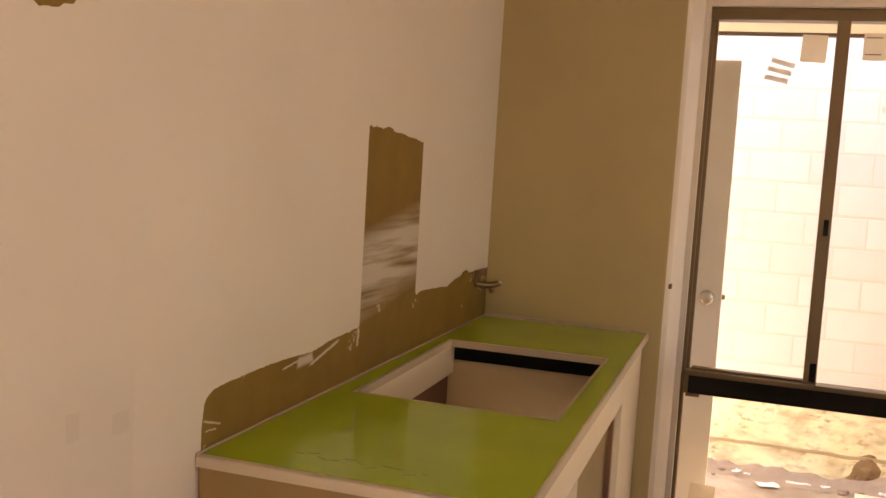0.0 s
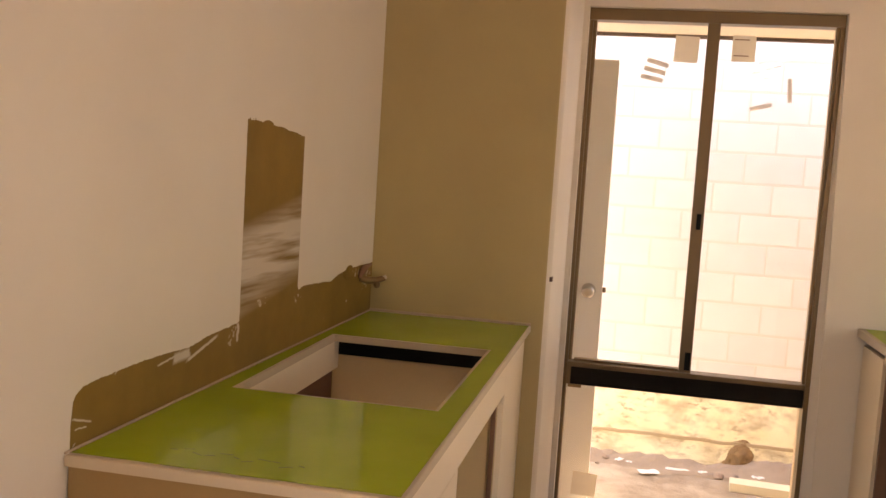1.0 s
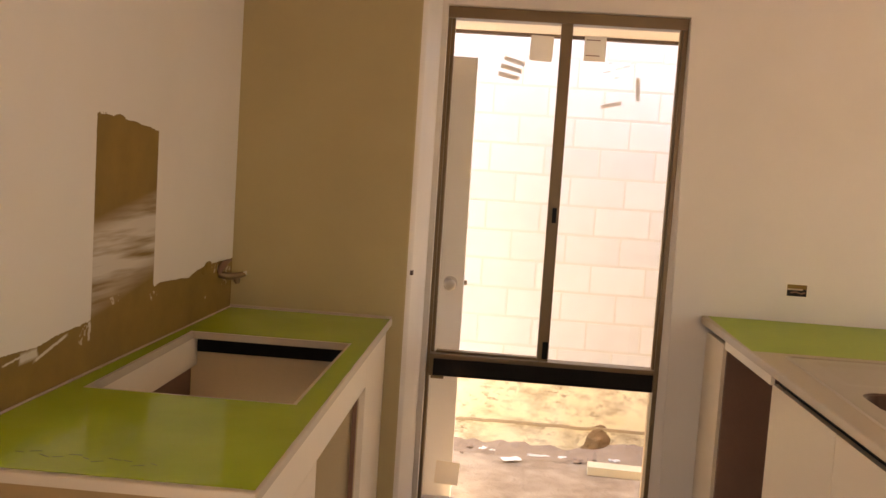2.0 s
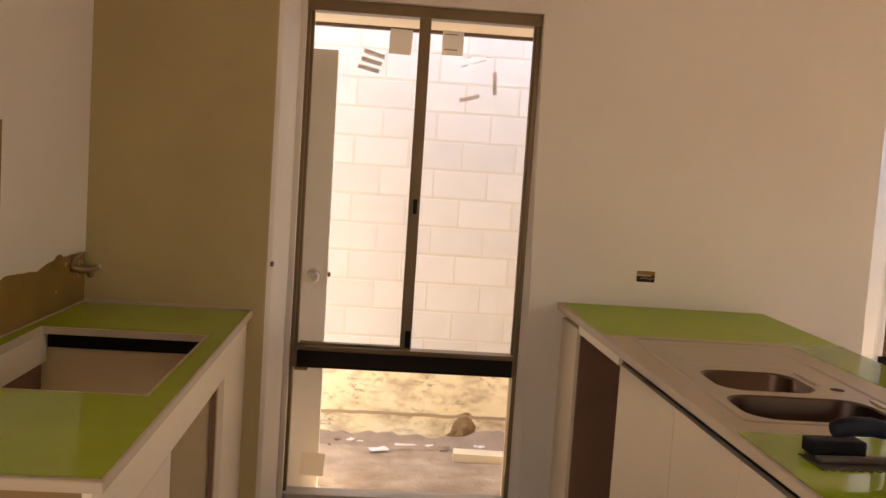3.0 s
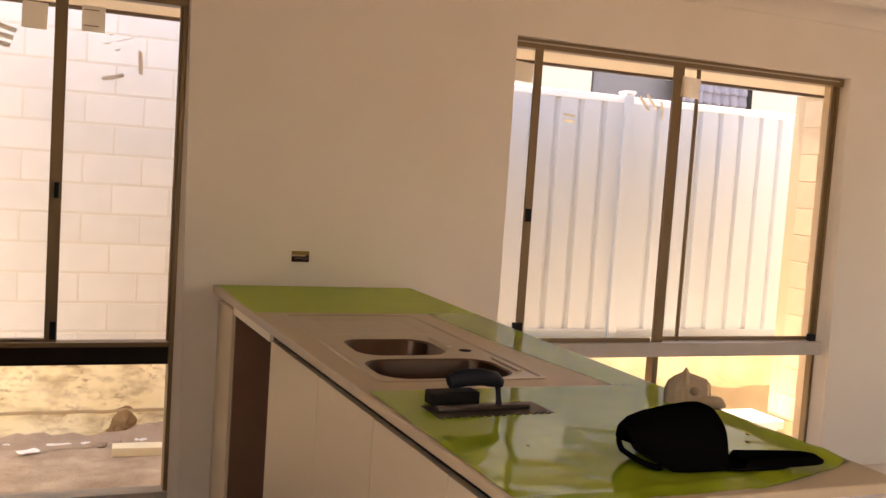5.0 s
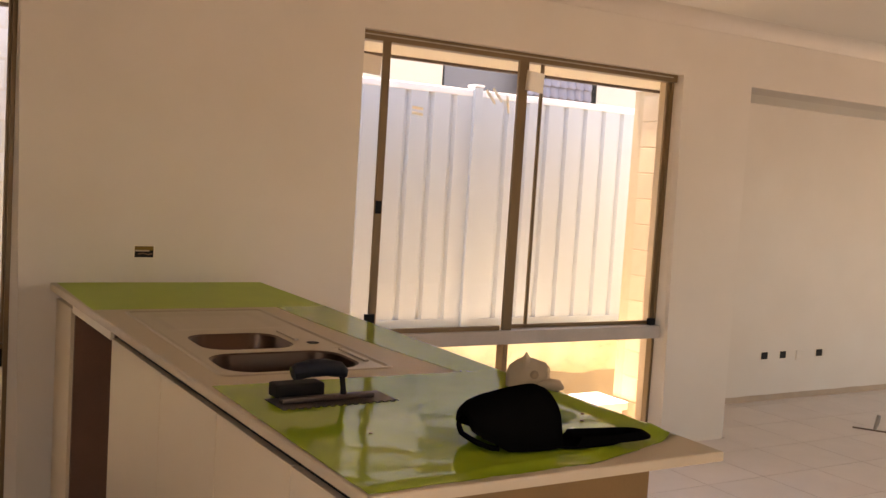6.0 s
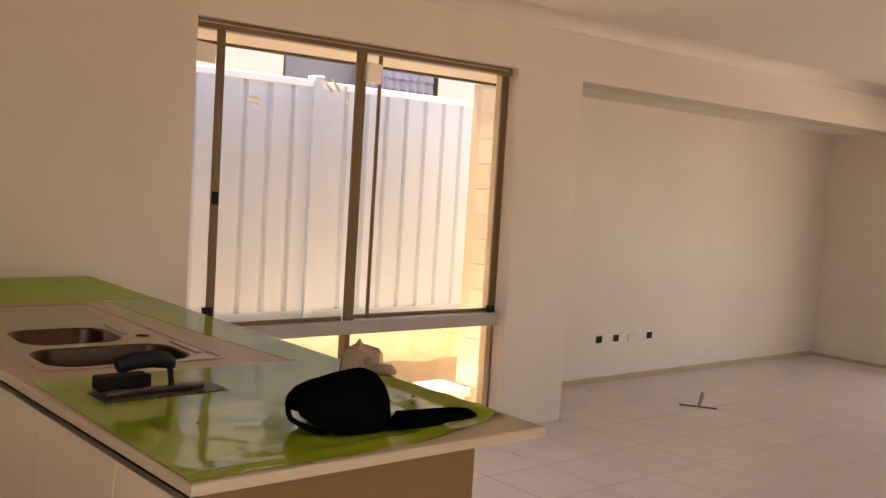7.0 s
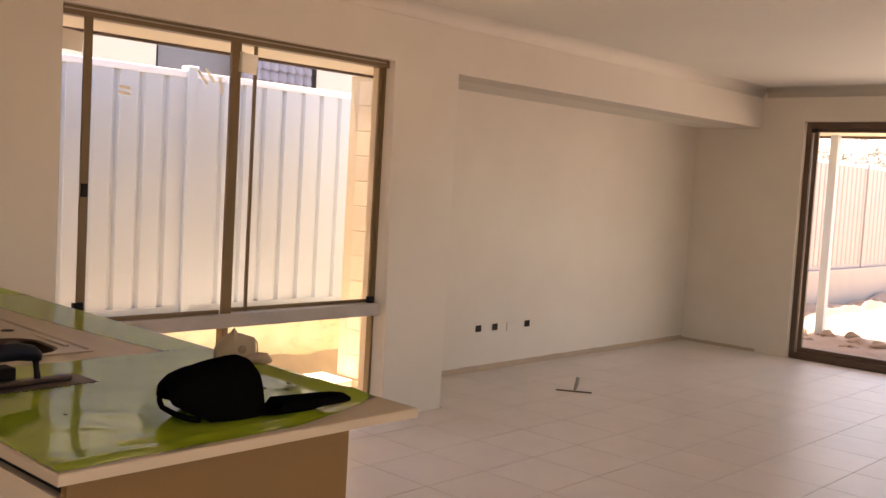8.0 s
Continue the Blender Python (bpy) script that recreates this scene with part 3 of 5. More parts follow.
def wide_window():
    w = tagged(new("window_2"), "bronze aluminium sliding window over fixed low lights", "window", kind="structure")
    F0, F1 = 3.495, 3.572
    part("window_frame", boxes((BX0, BX0 + 0.022, F0 + 0.010, F1, SILL, BHEAD), (BX1 - 0.018, BX1, F0 + 0.034, F1, SILL, BHEAD - 0.042), (BX0 + 0.022, BX1, F0 + 0.010, F1, BHEAD - 0.042, BHEAD), bevel=0.003), BRONZE, w)
    # thin pale strip put in for the line of light along the head
    part("head_bead", box(BX0 + 0.024, BX1 - 0.032, F0 + 0.007, F0 + 0.010, BHEAD - 0.020, BHEAD - 0.014, 0.001), BRONZE_PALE, w)
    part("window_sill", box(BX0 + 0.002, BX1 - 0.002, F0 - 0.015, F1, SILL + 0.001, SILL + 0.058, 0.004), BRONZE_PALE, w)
    part("transom", box(BX0 + 0.022, BX1 - 0.001, F0 - 0.008, F1 - 0.002, 0.618, 0.690, 0.004), BRONZE_PALE, w, "pale grey transom")
    s = part("sash_stile", box(2.550, 2.590, F0 + 0.002, F0 + 0.014, 0.69, BHEAD - 0.042, 0.003), BRONZE, w)
    part("catch", box(2.552, 2.580, F0 - 0.012, F0 + 0.002, 1.262, 1.322, 0.003), BLACK_RUBBER, s, "black catch")
    part("stop", box(2.525, 2.575, F0 - 0.014, F0 + 0.002, 0.735, 0.79, 0.003), BLACK_RUBBER, s, "black stop")
    part("mullion", box(3.318, 3.375, F0 + 0.004, F0 + 0.022, 0.69, BHEAD - 0.042, 0.003), BRONZE, w)
    part("sash_stile", box(3.485, 3.502, F0 + 0.045, F0 + 0.058, 0.69, BHEAD - 0.042, 0.002), BRONZE, w)
    s = part("sash_stile", box(BX1 - 0.040, BX1 - 0.018, F0 + 0.045, F0 + 0.060, 0.69, BHEAD - 0.042, 0.003), BRONZE, w)
    part("stop", box(BX1 - 0.075, BX1 - 0.035, F0 + 0.0, F0 + 0.03, 0.692, 0.73, 0.003), BLACK_RUBBER, s, "black stop")
    part("sash_rail", box(2.592, 3.305, F0 + 0.008, F0 + 0.024, 0.69, 0.712, 0.002), BRONZE, w)
    part("sash_rail", box(3.375, BX1 - 0.040, F0 + 0.045, F0 + 0.060, 0.692, 0.712, 0.002), BRONZE, w)
    part("lower_mullion", box(3.335, 3.365, F0 + 0.01, F1 - 0.006, SILL + 0.059, 0.618, 0.002), BRONZE, w)
    glazing(BX0 + 0.022, 3.31, 3.516, 0.70, BHEAD - 0.042, w)
    glazing(3.37, BX1 - 0.038, 3.548, 0.70, BHEAD - 0.042, w)
    glazing(BX0 + 0.022, 3.335, 3.535, SILL + 0.055, 0.618, w)
    glazing(3.365, BX1 - 0.016, 3.556, SILL + 0.055, 0.618, w)
    return w


tall_window()
wide_window()


def sliding_door():
    w = tagged(new("door_1"), "brown aluminium sliding glass door to the yard", "sliding door", kind="structure")
    X0, X1 = EAST + 0.06, EAST + 0.15
    part("frame", boxes((X0, X1, SY1 - 0.05, SY1, 0.001, SHEAD), (X0, X1, SY0, SY0 + 0.05, 0.001, SHEAD), (X0, X1, SY0 + 0.05, SY1 - 0.05, SHEAD - 0.06, SHEAD), bevel=0.003), BROWN_FRAME, w)
    part("track", box(X0 - 0.02, X1, SY0 + 0.05, SY1 - 0.05, 0.001, 0.055, 0.003), BROWN_FRAME, w)
    for a, b in ((2.075, 2.99), (1.12, 2.075), (0.26, 1.12)):
        f = part("door_panel", boxes((X0 + 0.03, X0 + 0.06, a, a + 0.04, 0.055, SHEAD - 0.06), (X0 + 0.03, X0 + 0.06, b - 0.04, b, 0.055, SHEAD - 0.06),
                                     (X0 + 0.03, X0 + 0.06, a + 0.04, b - 0.04, 0.055, 0.10), (X0 + 0.03, X0 + 0.06, a + 0.04, b - 0.04, SHEAD - 0.09, SHEAD - 0.06), bevel=0.002), BROWN_FRAME, w)
        p = part("pane", box(X0 + 0.043, X0 + 0.047, a + 0.04, b - 0.04, 0.10, SHEAD - 0.09, 0), GLASS, f)
        p.visible_shadow = False
    part("stop", box(X0 - 0.012, X0 + 0.02, SY1 - 0.10, SY1 - 0.05, SHEAD - 0.095, SHEAD - 0.06, 0.003), BLACK_RUBBER, w, "black door stop")


sliding_door()

# ---- benches ----


def slab_with_hole(x0, x1, y0, y1, z0, z1, hx0, hx1, hy0, hy1, bevel=0.004):
    bm = bmesh.new()
    outer, inner = [(x0, y0), (x1, y0), (x1, y1), (x0, y1)], [(hx0, hy0), (hx1, hy0), (hx1, hy1), (hx0, hy1)]
    ring = {}
    for key, pts in (("o", outer), ("i", inner)):
        for lvl, z in (("b", z0), ("t", z1)):
            ring[key + lvl] = [bm.verts.new((x, y, z)) for x, y in pts]
    for k in range(4):
        j = (k + 1) % 4
        bm.faces.new((ring["ot"][k], ring["ot"][j], ring["it"][j], ring["it"][k]))
        bm.faces.new((ring["ob"][j], ring["ob"][k], ring["ib"][k], ring["ib"][j]))
        bm.faces.new((ring["ob"][k], ring["ob"][j], ring["ot"][j], ring["ot"][k]))
        bm.faces.new((ring["ib"][j], ring["ib"][k], ring["it"][k], ring["it"][j]))
    es = [e for e in bm.edges if all(abs(v.co.z - z1) < 1e-5 for v in e.verts) and (all(v in ring["ot"] for v in e.verts))]
    bmesh.ops.bevel(bm, geom=es, offset=bevel, segments=3, affect="EDGES", profile=0.5)
    return bm


# stove bench along the west wall
A = (WEST + 0.002, -0.010, 1.116, NIB - 0.003)
bench_a = tagged(new("stove_benchtop", mesh_of("stove_benchtop", slab_with_hole(A[0], A[1], A[2], A[3], 0.917, BENCH, -0.538, -0.078, 1.676, 2.384), STONE)),
                 "beige stone benchtop with an empty cooktop cutout", "benchtop")
follow_west(bench_a)

follow_west(structure("trim_bench_seal", boxes((WEST + 0.0005, WEST + 0.0035, 1.118, NIB - 0.006, BENCH + 0.0002, BENCH + 0.004), (WEST + 0.0005, -0.012, NIB - 0.0055, NIB - 0.0005, BENCH + 0.0002, BENCH + 0.008)), RAW_PALE, "pale sealing strip between the benchtop and the walls", "trim"))
stove_cab = thing("stove_cabinet", (-0.3, 2.0, 0), "cream laminate oven cabinet with open front under the benchtop", "cabinet")
part("end_panel", box(west(1.15) + 0.004, -0.045, 1.124, 1.142, 0.0, 0.9165, 0.001), SHADED_PANEL, stove_cab, "end panel browned for the shade it stands in")
part("far_panel", box(WEST + 0.02, -0.045, 2.43, 2.448, 0.0, 0.870, 0.001), TAN_BOARD, stove_cab, "tan board side panel")
part("cutout_back_rail", box(WEST + 0.022, WEST + 0.037, 1.17, 2.43, 0.83, 0.9165, 0.001), LAMINATE_EDGE, stove_cab, "white back rail")
part("back_board", box(WEST + 0.003, WEST + 0.019, 1.17, 2.43, 0.10, 0.9165, 0.001), BOARD, stove_cab, "dark brown back board")
part("front_rail", box(-0.046, -0.028, 1.126, 2.44, 0.80, 0.9165, 0.002), LAMINATE_EDGE, stove_cab)
part("corner_filler", box(-0.046, -0.028, 2.44, 2.868, 0.0, 0.9165, 0.002), LAMINATE_EDGE, stove_cab)
part("front_stile", box(-0.046, -0.028, 1.126, 1.72, 0.0, 0.80, 0.002), LAMINATE_EDGE, stove_cab)
part("red_edge", box(-0.060, -0.047, 2.415, 2.429, 0.0, 0.80, 0.001), BOARD, stove_cab, "bare red-brown board edge")
part("base_shelf", box(WEST + 0.04, -0.06, 1.17, 2.43, 0.10, 0.118, 0.001), LAMINATE, stove_cab)
part("kick", box(-0.10, -0.085, 1.17, 2.43, 0.0, 0.10, 0.001), LAMINATE, stove_cab)
# the dark gap above the side panel is drawn as a black strip
part("black_strip", box(WEST + 0.04, -0.062, 2.418, 2.429, 0.872, 0.9155, 0.001), BLACK_GAP, stove_cab, "black strip for the dark gap over the side panel")

# island bench with the sink
B = (1.140, 1.998, 0.803, NORTH - 0.003)
SINK = (1.248, 1.724, 1.684, 2.706)
tagged(new("island_benchtop", mesh_of("island_benchtop", slab_with_hole(B[0], B[1], B[2], B[3], 0.917, BENCH, SINK[0] + 0.02, SINK[1] - 0.02, SINK[2] + 0.02, SINK[3] - 0.02), STONE)),
                 "beige stone island benchtop with a rounded front edge", "benchtop")
FX = 1.165
filler = tagged(new("filler_panel", mesh_of("filler_panel", box(FX, FX + 0.018, 3.18, NORTH - 0.004, 0.0, 0.884, 0.001), LAMINATE)), "cream laminate filler panel beside the wall", "panel")
space = thing("dishwasher_space", (1.45, 2.8, 0), "empty brown-lined appliance space under the benchtop", "cabinet")
part("side_board", box(FX + 0.012, 1.74, 3.162, 3.178, 0.0, 0.9165, 0.001), BOARD, space)
part("back_board", box(1.70, 1.716, 2.588, 3.162, 0.0, 0.9165, 0.001), BOARD, space)
part("far_board", box(FX + 0.012, 1.70, 2.572, 2.587, 0.0, 0.9165, 0.001), BOARD, space)


part("front_rail", box(FX, FX + 0.018, 2.588, 3.162, 0.872, 0.9165, 0.001), LAMINATE_EDGE, space, "cream rail under the benchtop")


def base_unit(y0, y1, label):
    u = thing("base_cabinet", (FX + 0.3, (y0 + y1) / 2, 0), label, "cabinet", "cabinets under the island bench")
    part("carcass", boxes((FX + 0.022, 1.765, y0 + 0.002, y0 + 0.018, 0.10, 0.70), (FX + 0.022, 1.765, y1 - 0.018, y1 - 0.002, 0.10, 0.70), (FX + 0.022, 1.765, y0 + 0.018, y1 - 0.018, 0.10, 0.118),
                          (1.75, 1.765, y0 + 0.018, y1 - 0.018, 0.118, 0.70)), LAMINATE_EDGE, u)
    # shade below the benchtop's edge, put in as a black strip
    part("top_channel", box(FX + 0.020, FX + 0.05, y0 + 0.002, y1 - 0.002, 0.850, 0.9165, 0.001), BLACK_GAP, u, "black strip for the shadow gap under the benchtop")
    part("front_band", box(FX + 0.022, FX + 0.04, y0 + 0.002, y1 - 0.002, 0.70, 0.8495, 0.001), LAMINATE_EDGE, u)
    part("door", box(FX, FX + 0.018, y0 + 0.0015, y1 - 0.0015, 0.11, 0.881, 0.0015), LAMINATE, u)
    part("kick", box(FX + 0.06, FX + 0.075, y0 + 0.002, y1 - 0.002, 0.0, 0.10, 0.001), LAMINATE, u)


for a, b in ((2.03, 2.570), (1.586, 2.03), (1.161, 1.586), (0.848, 1.161)):
    base_unit(a, b, "cream laminate cabinet with a plain handleless door")
tagged(new("island_end_panel", mesh_of("island_end_panel", box(FX + 0.002, 1.825, 0.828, 0.846, 0.0, 0.9165, 0.001), ISLAND_BOARD)), "brown end panel under the island bench", "panel")
tagged(new("island_back_panel", mesh_of("island_back_panel", box(1.807, 1.825, 0.847, NORTH - 0.004, 0.0, 0.9165, 0.001), LAMINATE)), "cream laminate back panel of the island", "panel")


# the island's front is sheared a little to fit the camera's view
SKEW = 0.024
bpy.context.view_layer.update()
for ob in [o for o in bpy.data.objects if o.type == "MESH"]:
    root = ob.parent or ob
    if root.name.split(".")[0] in ("base_cabinet", "filler_panel", "dishwasher_space", "island_end_panel"):
        m = ob.matrix_world
        for v in ob.data.vertices:
            w = m @ v.co
            if w.x < 1.4:
                v.co.x += SKEW * (NORTH - w.y)
    elif ob.name == "island_benchtop":
        for v in ob.data.vertices:
            if v.co.x < 1.2:
                v.co.x += SKEW * (NORTH - v.co.y)


# ---- green film ----
def film_sheet(name, patches, label, material):
    bm = bmesh.new()
    for nu, nv, fn in patches:
        grid(bm, nu, nv, fn)
    bmesh.ops.remove_doubles(bm, verts=bm.verts, dist=0.0014)
    thicken(bm, 0.0004)
    ob = new(name, mesh_of(name, bm, material, smooth=True))
    return tagged(ob, label, "film")


def ripple(x, y, s=0.00005):
    return BENCH + 0.0012 + s * noise.noise((x * 14, y * 14, 0.3))


def fray(k, seed, amp):
    return amp * noise.noise((k * 9, seed, 0)) + amp * 0.5 * noise.noise((k * 31, seed, 2))


def flat_patch(x0, x1, y0, y1, seeds=(0, 0, 0, 0)):
    def fn(u, v):
        xa = x0 + fray(v * (y1 - y0), 1.7, seeds[0])
        xb = x1 + fray(v * (y1 - y0), 5.1, seeds[1])
        ya = y0 + fray(u * (x1 - x0), 8.3, seeds[2])
        yb = y1 + fray(u * (x1 - x0), 3.9, seeds[3])
        x, y = xa + (xb - xa) * u, ya + (yb - ya) * v
        return (x, y, ripple(x, y))
    return fn


def stove_film():
    """One sheet with the cooktop cutout left out."""
    x0, x1, y0, y1 = A[0] + 0.004, A[1] - 0.006, A[2] + 0.014, A[3] - 0.012
    hx0, hx1, hy0, hy1 = -0.547, -0.070, 1.668, 2.392

    def steps(*stops):
        out = []
        for a, b, n in stops:
            out += [a + (b - a) * k / n for k in range(n)]
        return out + [stops[-1][1]]
    xs = steps((x0, hx0, 2), (hx0, hx1, 20), (hx1, x1, 4))
    ys = steps((y0, hy0, 22), (hy0, hy1, 28), (hy1, y1, 20))
    bm = bmesh.new()
    vs = {}
    for i, x in enumerate(xs):
        for j, y in enumerate(ys):
            dx = fray(y, 1.7 if i == 0 else 5.1, 0.0012) if i in (0, len(xs) - 1) else 0
            dy = fray(x, 8.3, 0.002) if j == 0 else 0
            # the sheet's wall side follows the wall
            dx += (west(y) - WEST) * max(0.0, 1 - i / 2)
            vs[i, j] = bm.verts.new((x + dx, y + dy, ripple(x, y, 0.0001) - 0.0006))
    for i in range(len(xs) - 1):
        for j in range(len(ys) - 1):
            if hx0 - 1e-5 < xs[i] < hx1 - 1e-5 and hy0 - 1e-5 < ys[j] < hy1 - 1e-5:
                continue
            bm.faces.new((vs[i, j], vs[i + 1, j], vs[i + 1, j + 1], vs[i, j + 1]))
    for v in [v for v in bm.verts if not v.link_faces]:
        bm.verts.remove(v)
    thicken(bm, 0.0004)
    return tagged(new("stove_bench_film", mesh_of("stove_bench_film", bm, STOVE_FILM, smooth=True)), "glossy green protective film on the stove benchtop", "film")


stove_film()


def near_patch(u, v):
    x0, x1 = 1.208 - 0.008 * v, 1.992 - 0.002 * v
    x = x0 + (x1 - x0) * u
    edge = 0.812 + 0.02 * u + 0.10 * max(0.0, (u - 0.55) / 0.45) ** 1.6 + fray(u, 2.2, 0.008)
    y = edge + (1.60 - edge) * v
    s = 0.0008 + 0.003 * max(0.0, 1 - v * 3)
    z = ripple(x, y, s)
    # the loose edge stands up in a soft fold along the outer side
    fold = max(0.0, 1 - abs((x - 1.955) / 0.045)) * max(0.0, min(1.0, (1.5 - y) / 0.3)) * max(0.0, min(1.0, (y - 0.80) / 0.1))
    z += 0.018 * fold ** 1.5 * (0.75 + 0.5 * noise.noise((y * 9, 0, 0)))
    crease = max(0.0, 1 - abs((y - edge - 0.03 - 0.03 * u) / 0.022))
    z += 0.004 * crease * (0.6 + noise.noise((x * 11, 3, 0)))
    return (x, y, max(z, BENCH + 0.0010))


COL = 0.79 / 90                        # width of a column of the sheet
SEAM = 1.20 + 68 * COL


def side_strip(u, v):
    y = 1.60 + v * 1.15
    left = SEAM + 0.065 * (1 - v) - 0.02 * math.sin(v * math.pi)
    x = left + u * (SEAM + 22 * COL - left)
    return (x, y, ripple(x, y))


def far_strip(u, v):
    x, y = SEAM + u * 22 * COL, 2.75 + v * (B[3] - 2.762)
    return (x, y, ripple(x, y))


film_sheet("island_bench_film", [(90, 90, near_patch), (22, 80, side_strip)], "loose wrinkled green protective film on the island benchtop", FILM)
film_sheet("wall_end_film", [(22, 40, far_strip), (50, 40, flat_patch(1.162, SEAM, 2.75, B[3] - 0.012, (0.002, 0, 0.002, 0)))], "green protective film on the island benchtop beside the wall", FILM_WALL_END)

# unreadable marker scribble
scrib = thing("marker_scribble", (-0.3, 1.22, BENCH), "unreadable black marker writing on the green film", "writing")
for k in range(11):
    w = 0.014 + 0.012 * ((k * 7) % 5) / 4
    ob = part("stroke", box(-w / 2, w / 2, -0.0006, 0.0006, 0, 0.0003, 0), INK, None)
    ob.parent = scrib
    ob.location = (-0.15 + k * 0.024, -0.012 + 0.012 * math.sin(k * 1.9) - 0.01 * k / 14, 0.0028)
    ob.rotation_euler = (0, 0, 0.5 * math.sin(k * 2.3))

# ---- sink ----


def rounded(x0, x1, y0, y1, r, n=6):
    pts = []
    for cx, cy, a0 in ((x1 - r, y1 - r, 0), (x0 + r, y1 - r, 90), (x0 + r, y0 + r, 180), (x1 - r, y0 + r, 270)):
        pts += [(cx + r * math.cos(radians(a0 + 90 * k / n)), cy + r * math.sin(radians(a0 + 90 * k / n))) for k in range(n + 1)]
    return pts


def loop_bridge(bm, a, b):
    n = len(a)
    for k in range(n):
        bm.faces.new((a[k], a[(k + 1) % n], b[(k + 1) % n], b[k]))


def ring(bm, pts, z):
    return [bm.verts.new((x, y, z)) for x, y in pts]


def sink():
    s = thing("kitchen_sink", (1.5, 2.25, BENCH), "stainless steel sink with two bowls and a drainer", "sink")
    x0, x1, y0, y1 = SINK
    top = BENCH + 0.004
    bowls = ((1.284, 1.660, 1.720, 1.962, 0.16), (1.316, 1.588, 2.010, 2.258, 0.12))
    # deck: a raised rim and strips round the bowls
    bm = bmesh.new()
    rim = [ring(bm, rounded(x0, x1, y0, y1, 0.028), BENCH + 0.0005), ring(bm, rounded(x0 + 0.004, x1 - 0.004, y0 + 0.004, y1 - 0.004, 0.026), top - 0.0005),
           ring(bm, rounded(x0 + 0.012, x1 - 0.012, y0 + 0.012, y1 - 0.012, 0.022), top - 0.0002), ring(bm, rounded(x0 + 0.020, x1 - 0.020, y0 + 0.020, y1 - 0.020, 0.015), top - 0.004)]
    for a, b in zip(rim, rim[1:]):
        loop_bridge(bm, a, b)
    part("rim", bm, STEEL, s, smooth=False)
    dz = top - 0.004
    ix0, ix1, iy0, iy1 = x0 + 0.0195, x1 - 0.0195, y0 + 0.0195, y1 - 0.0195
    deck = bmesh.new()

    def strip(a, b, c, d):
        vs = [deck.verts.new(p) for p in ((a, c, dz), (b, c, dz), (b, d, dz), (a, d, dz))]
        deck.faces.new(vs)

    def collar(bx0, bx1, by0, by1, cx0, cx1, cy0, cy1, r):
        """Fills between a square field and a bowl's rounded mouth."""
        mouth = rounded(bx0, bx1, by0, by1, r)
        n = len(mouth)
        a = ring(deck, mouth, dz)
        mx, my = (bx0 + bx1) / 2, (by0 + by1) / 2
        pts = []
        for x, y in mouth:
            k = min(((cx1 if x > mx else cx0) - mx) / (x - mx) if abs(x - mx) > 1e-6 else 1e9, ((cy1 if y > my else cy0) - my) / (y - my) if abs(y - my) > 1e-6 else 1e9)
            pts.append((mx + (x - mx) * k, my + (y - my) * k))
        b = ring(deck, pts, dz)
        loop_bridge(deck, b, a)
        for cx, cy in ((cx0, cy0), (cx1, cy0), (cx1, cy1), (cx0, cy1)):
            near = sorted(range(n), key=lambda q: (pts[q][0] - cx) ** 2 + (pts[q][1] - cy) ** 2)[:2]
            if (pts[near[0]][0] - cx) ** 2 + (pts[near[0]][1] - cy) ** 2 > 1e-8:
                deck.faces.new([b[near[0]], b[near[1]], deck.verts.new((cx, cy, dz))])

    mid = 1.985
    collar(*bowls[0][:4], ix0, ix1, iy0, mid, 0.078)
    collar(*bowls[1][:4], ix0, ix1, mid, 2.290, 0.070)
    # drainer with pressed grooves
    ng = 64

    def drain(u, v):
        x, y = ix0 + u * (ix1 - ix0), 2.290 + v * (iy1 - 2.290)
        inside = min(1.0, max(0.0, min(u, 1 - u) * 14 - 1.2)) * min(1.0, max(0.0, (1 - v) * 9 - 0.8)) * min(1.0, max(0.0, v * 9 - 0.8))
        g = 0.5 + 0.5 * math.cos(u * math.pi * 2 * 9)
        return (x, y, dz - 0.004 * inside + 0.0006 * inside * g)
    grid(deck, ng, 24, drain)
    part("deck", deck, STEEL, s, smooth=False)
    for k, (bx0, bx1, by0, by1, d) in enumerate(bowls):
        bm = bmesh.new()
        rr = 0.078 if k == 0 else 0.070
        loops = []
        for ins, z, r in ((0, dz, rr), (0.006, dz - 0.004, rr), (0.014, dz - d + 0.03, rr), (0.025, dz - d + 0.008, rr * 0.9), (0.05, dz - d, rr * 0.7), (0.085, dz - d - 0.001, rr * 0.4)):
            loops.append(ring(bm, rounded(bx0 + ins, bx1 - ins, by0 + ins, by1 - ins, r), z))
        for a, b in zip(loops, loops[1:]):
            loop_bridge(bm, a, b)
        bm.faces.new(loops[-1])
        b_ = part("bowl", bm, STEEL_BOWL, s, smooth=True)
        cx, cy = (bx0 + bx1) / 2, (by0 + by1) / 2
        part("waste", lathe(bmesh.new(), [(0.042, 0), (0.042, 0.003), (0.03, 0.004), (0.028, 0.001)], 20, (cx, cy, dz - d)), CHROME, b_, smooth=True)
    bm = bmesh.new()
    add_box(bm, 1.608, 1.622, 2.11, 2.26, dz, dz + 0.006, 0.002)
    part("deck_ridge", bm, STEEL, s, "raised bright ridge")
    # the deck stays whole; a black disc stands for the hole's dark
    part("tap_hole", lathe(bmesh.new(), [(0.019, 0.0003), (0.019, 0.001), (0.017, 0.0012)], 20, (1.650, 2.070, dz)), HOLE, s, "tap hole drawn as a black disc")
    bm = bmesh.new()
    add_box(bm, 1.676, 1.690, 1.78, 1.95, dz, dz + 0.006, 0.002)
    part("deck_ridge", bm, STEEL, s)


sink()

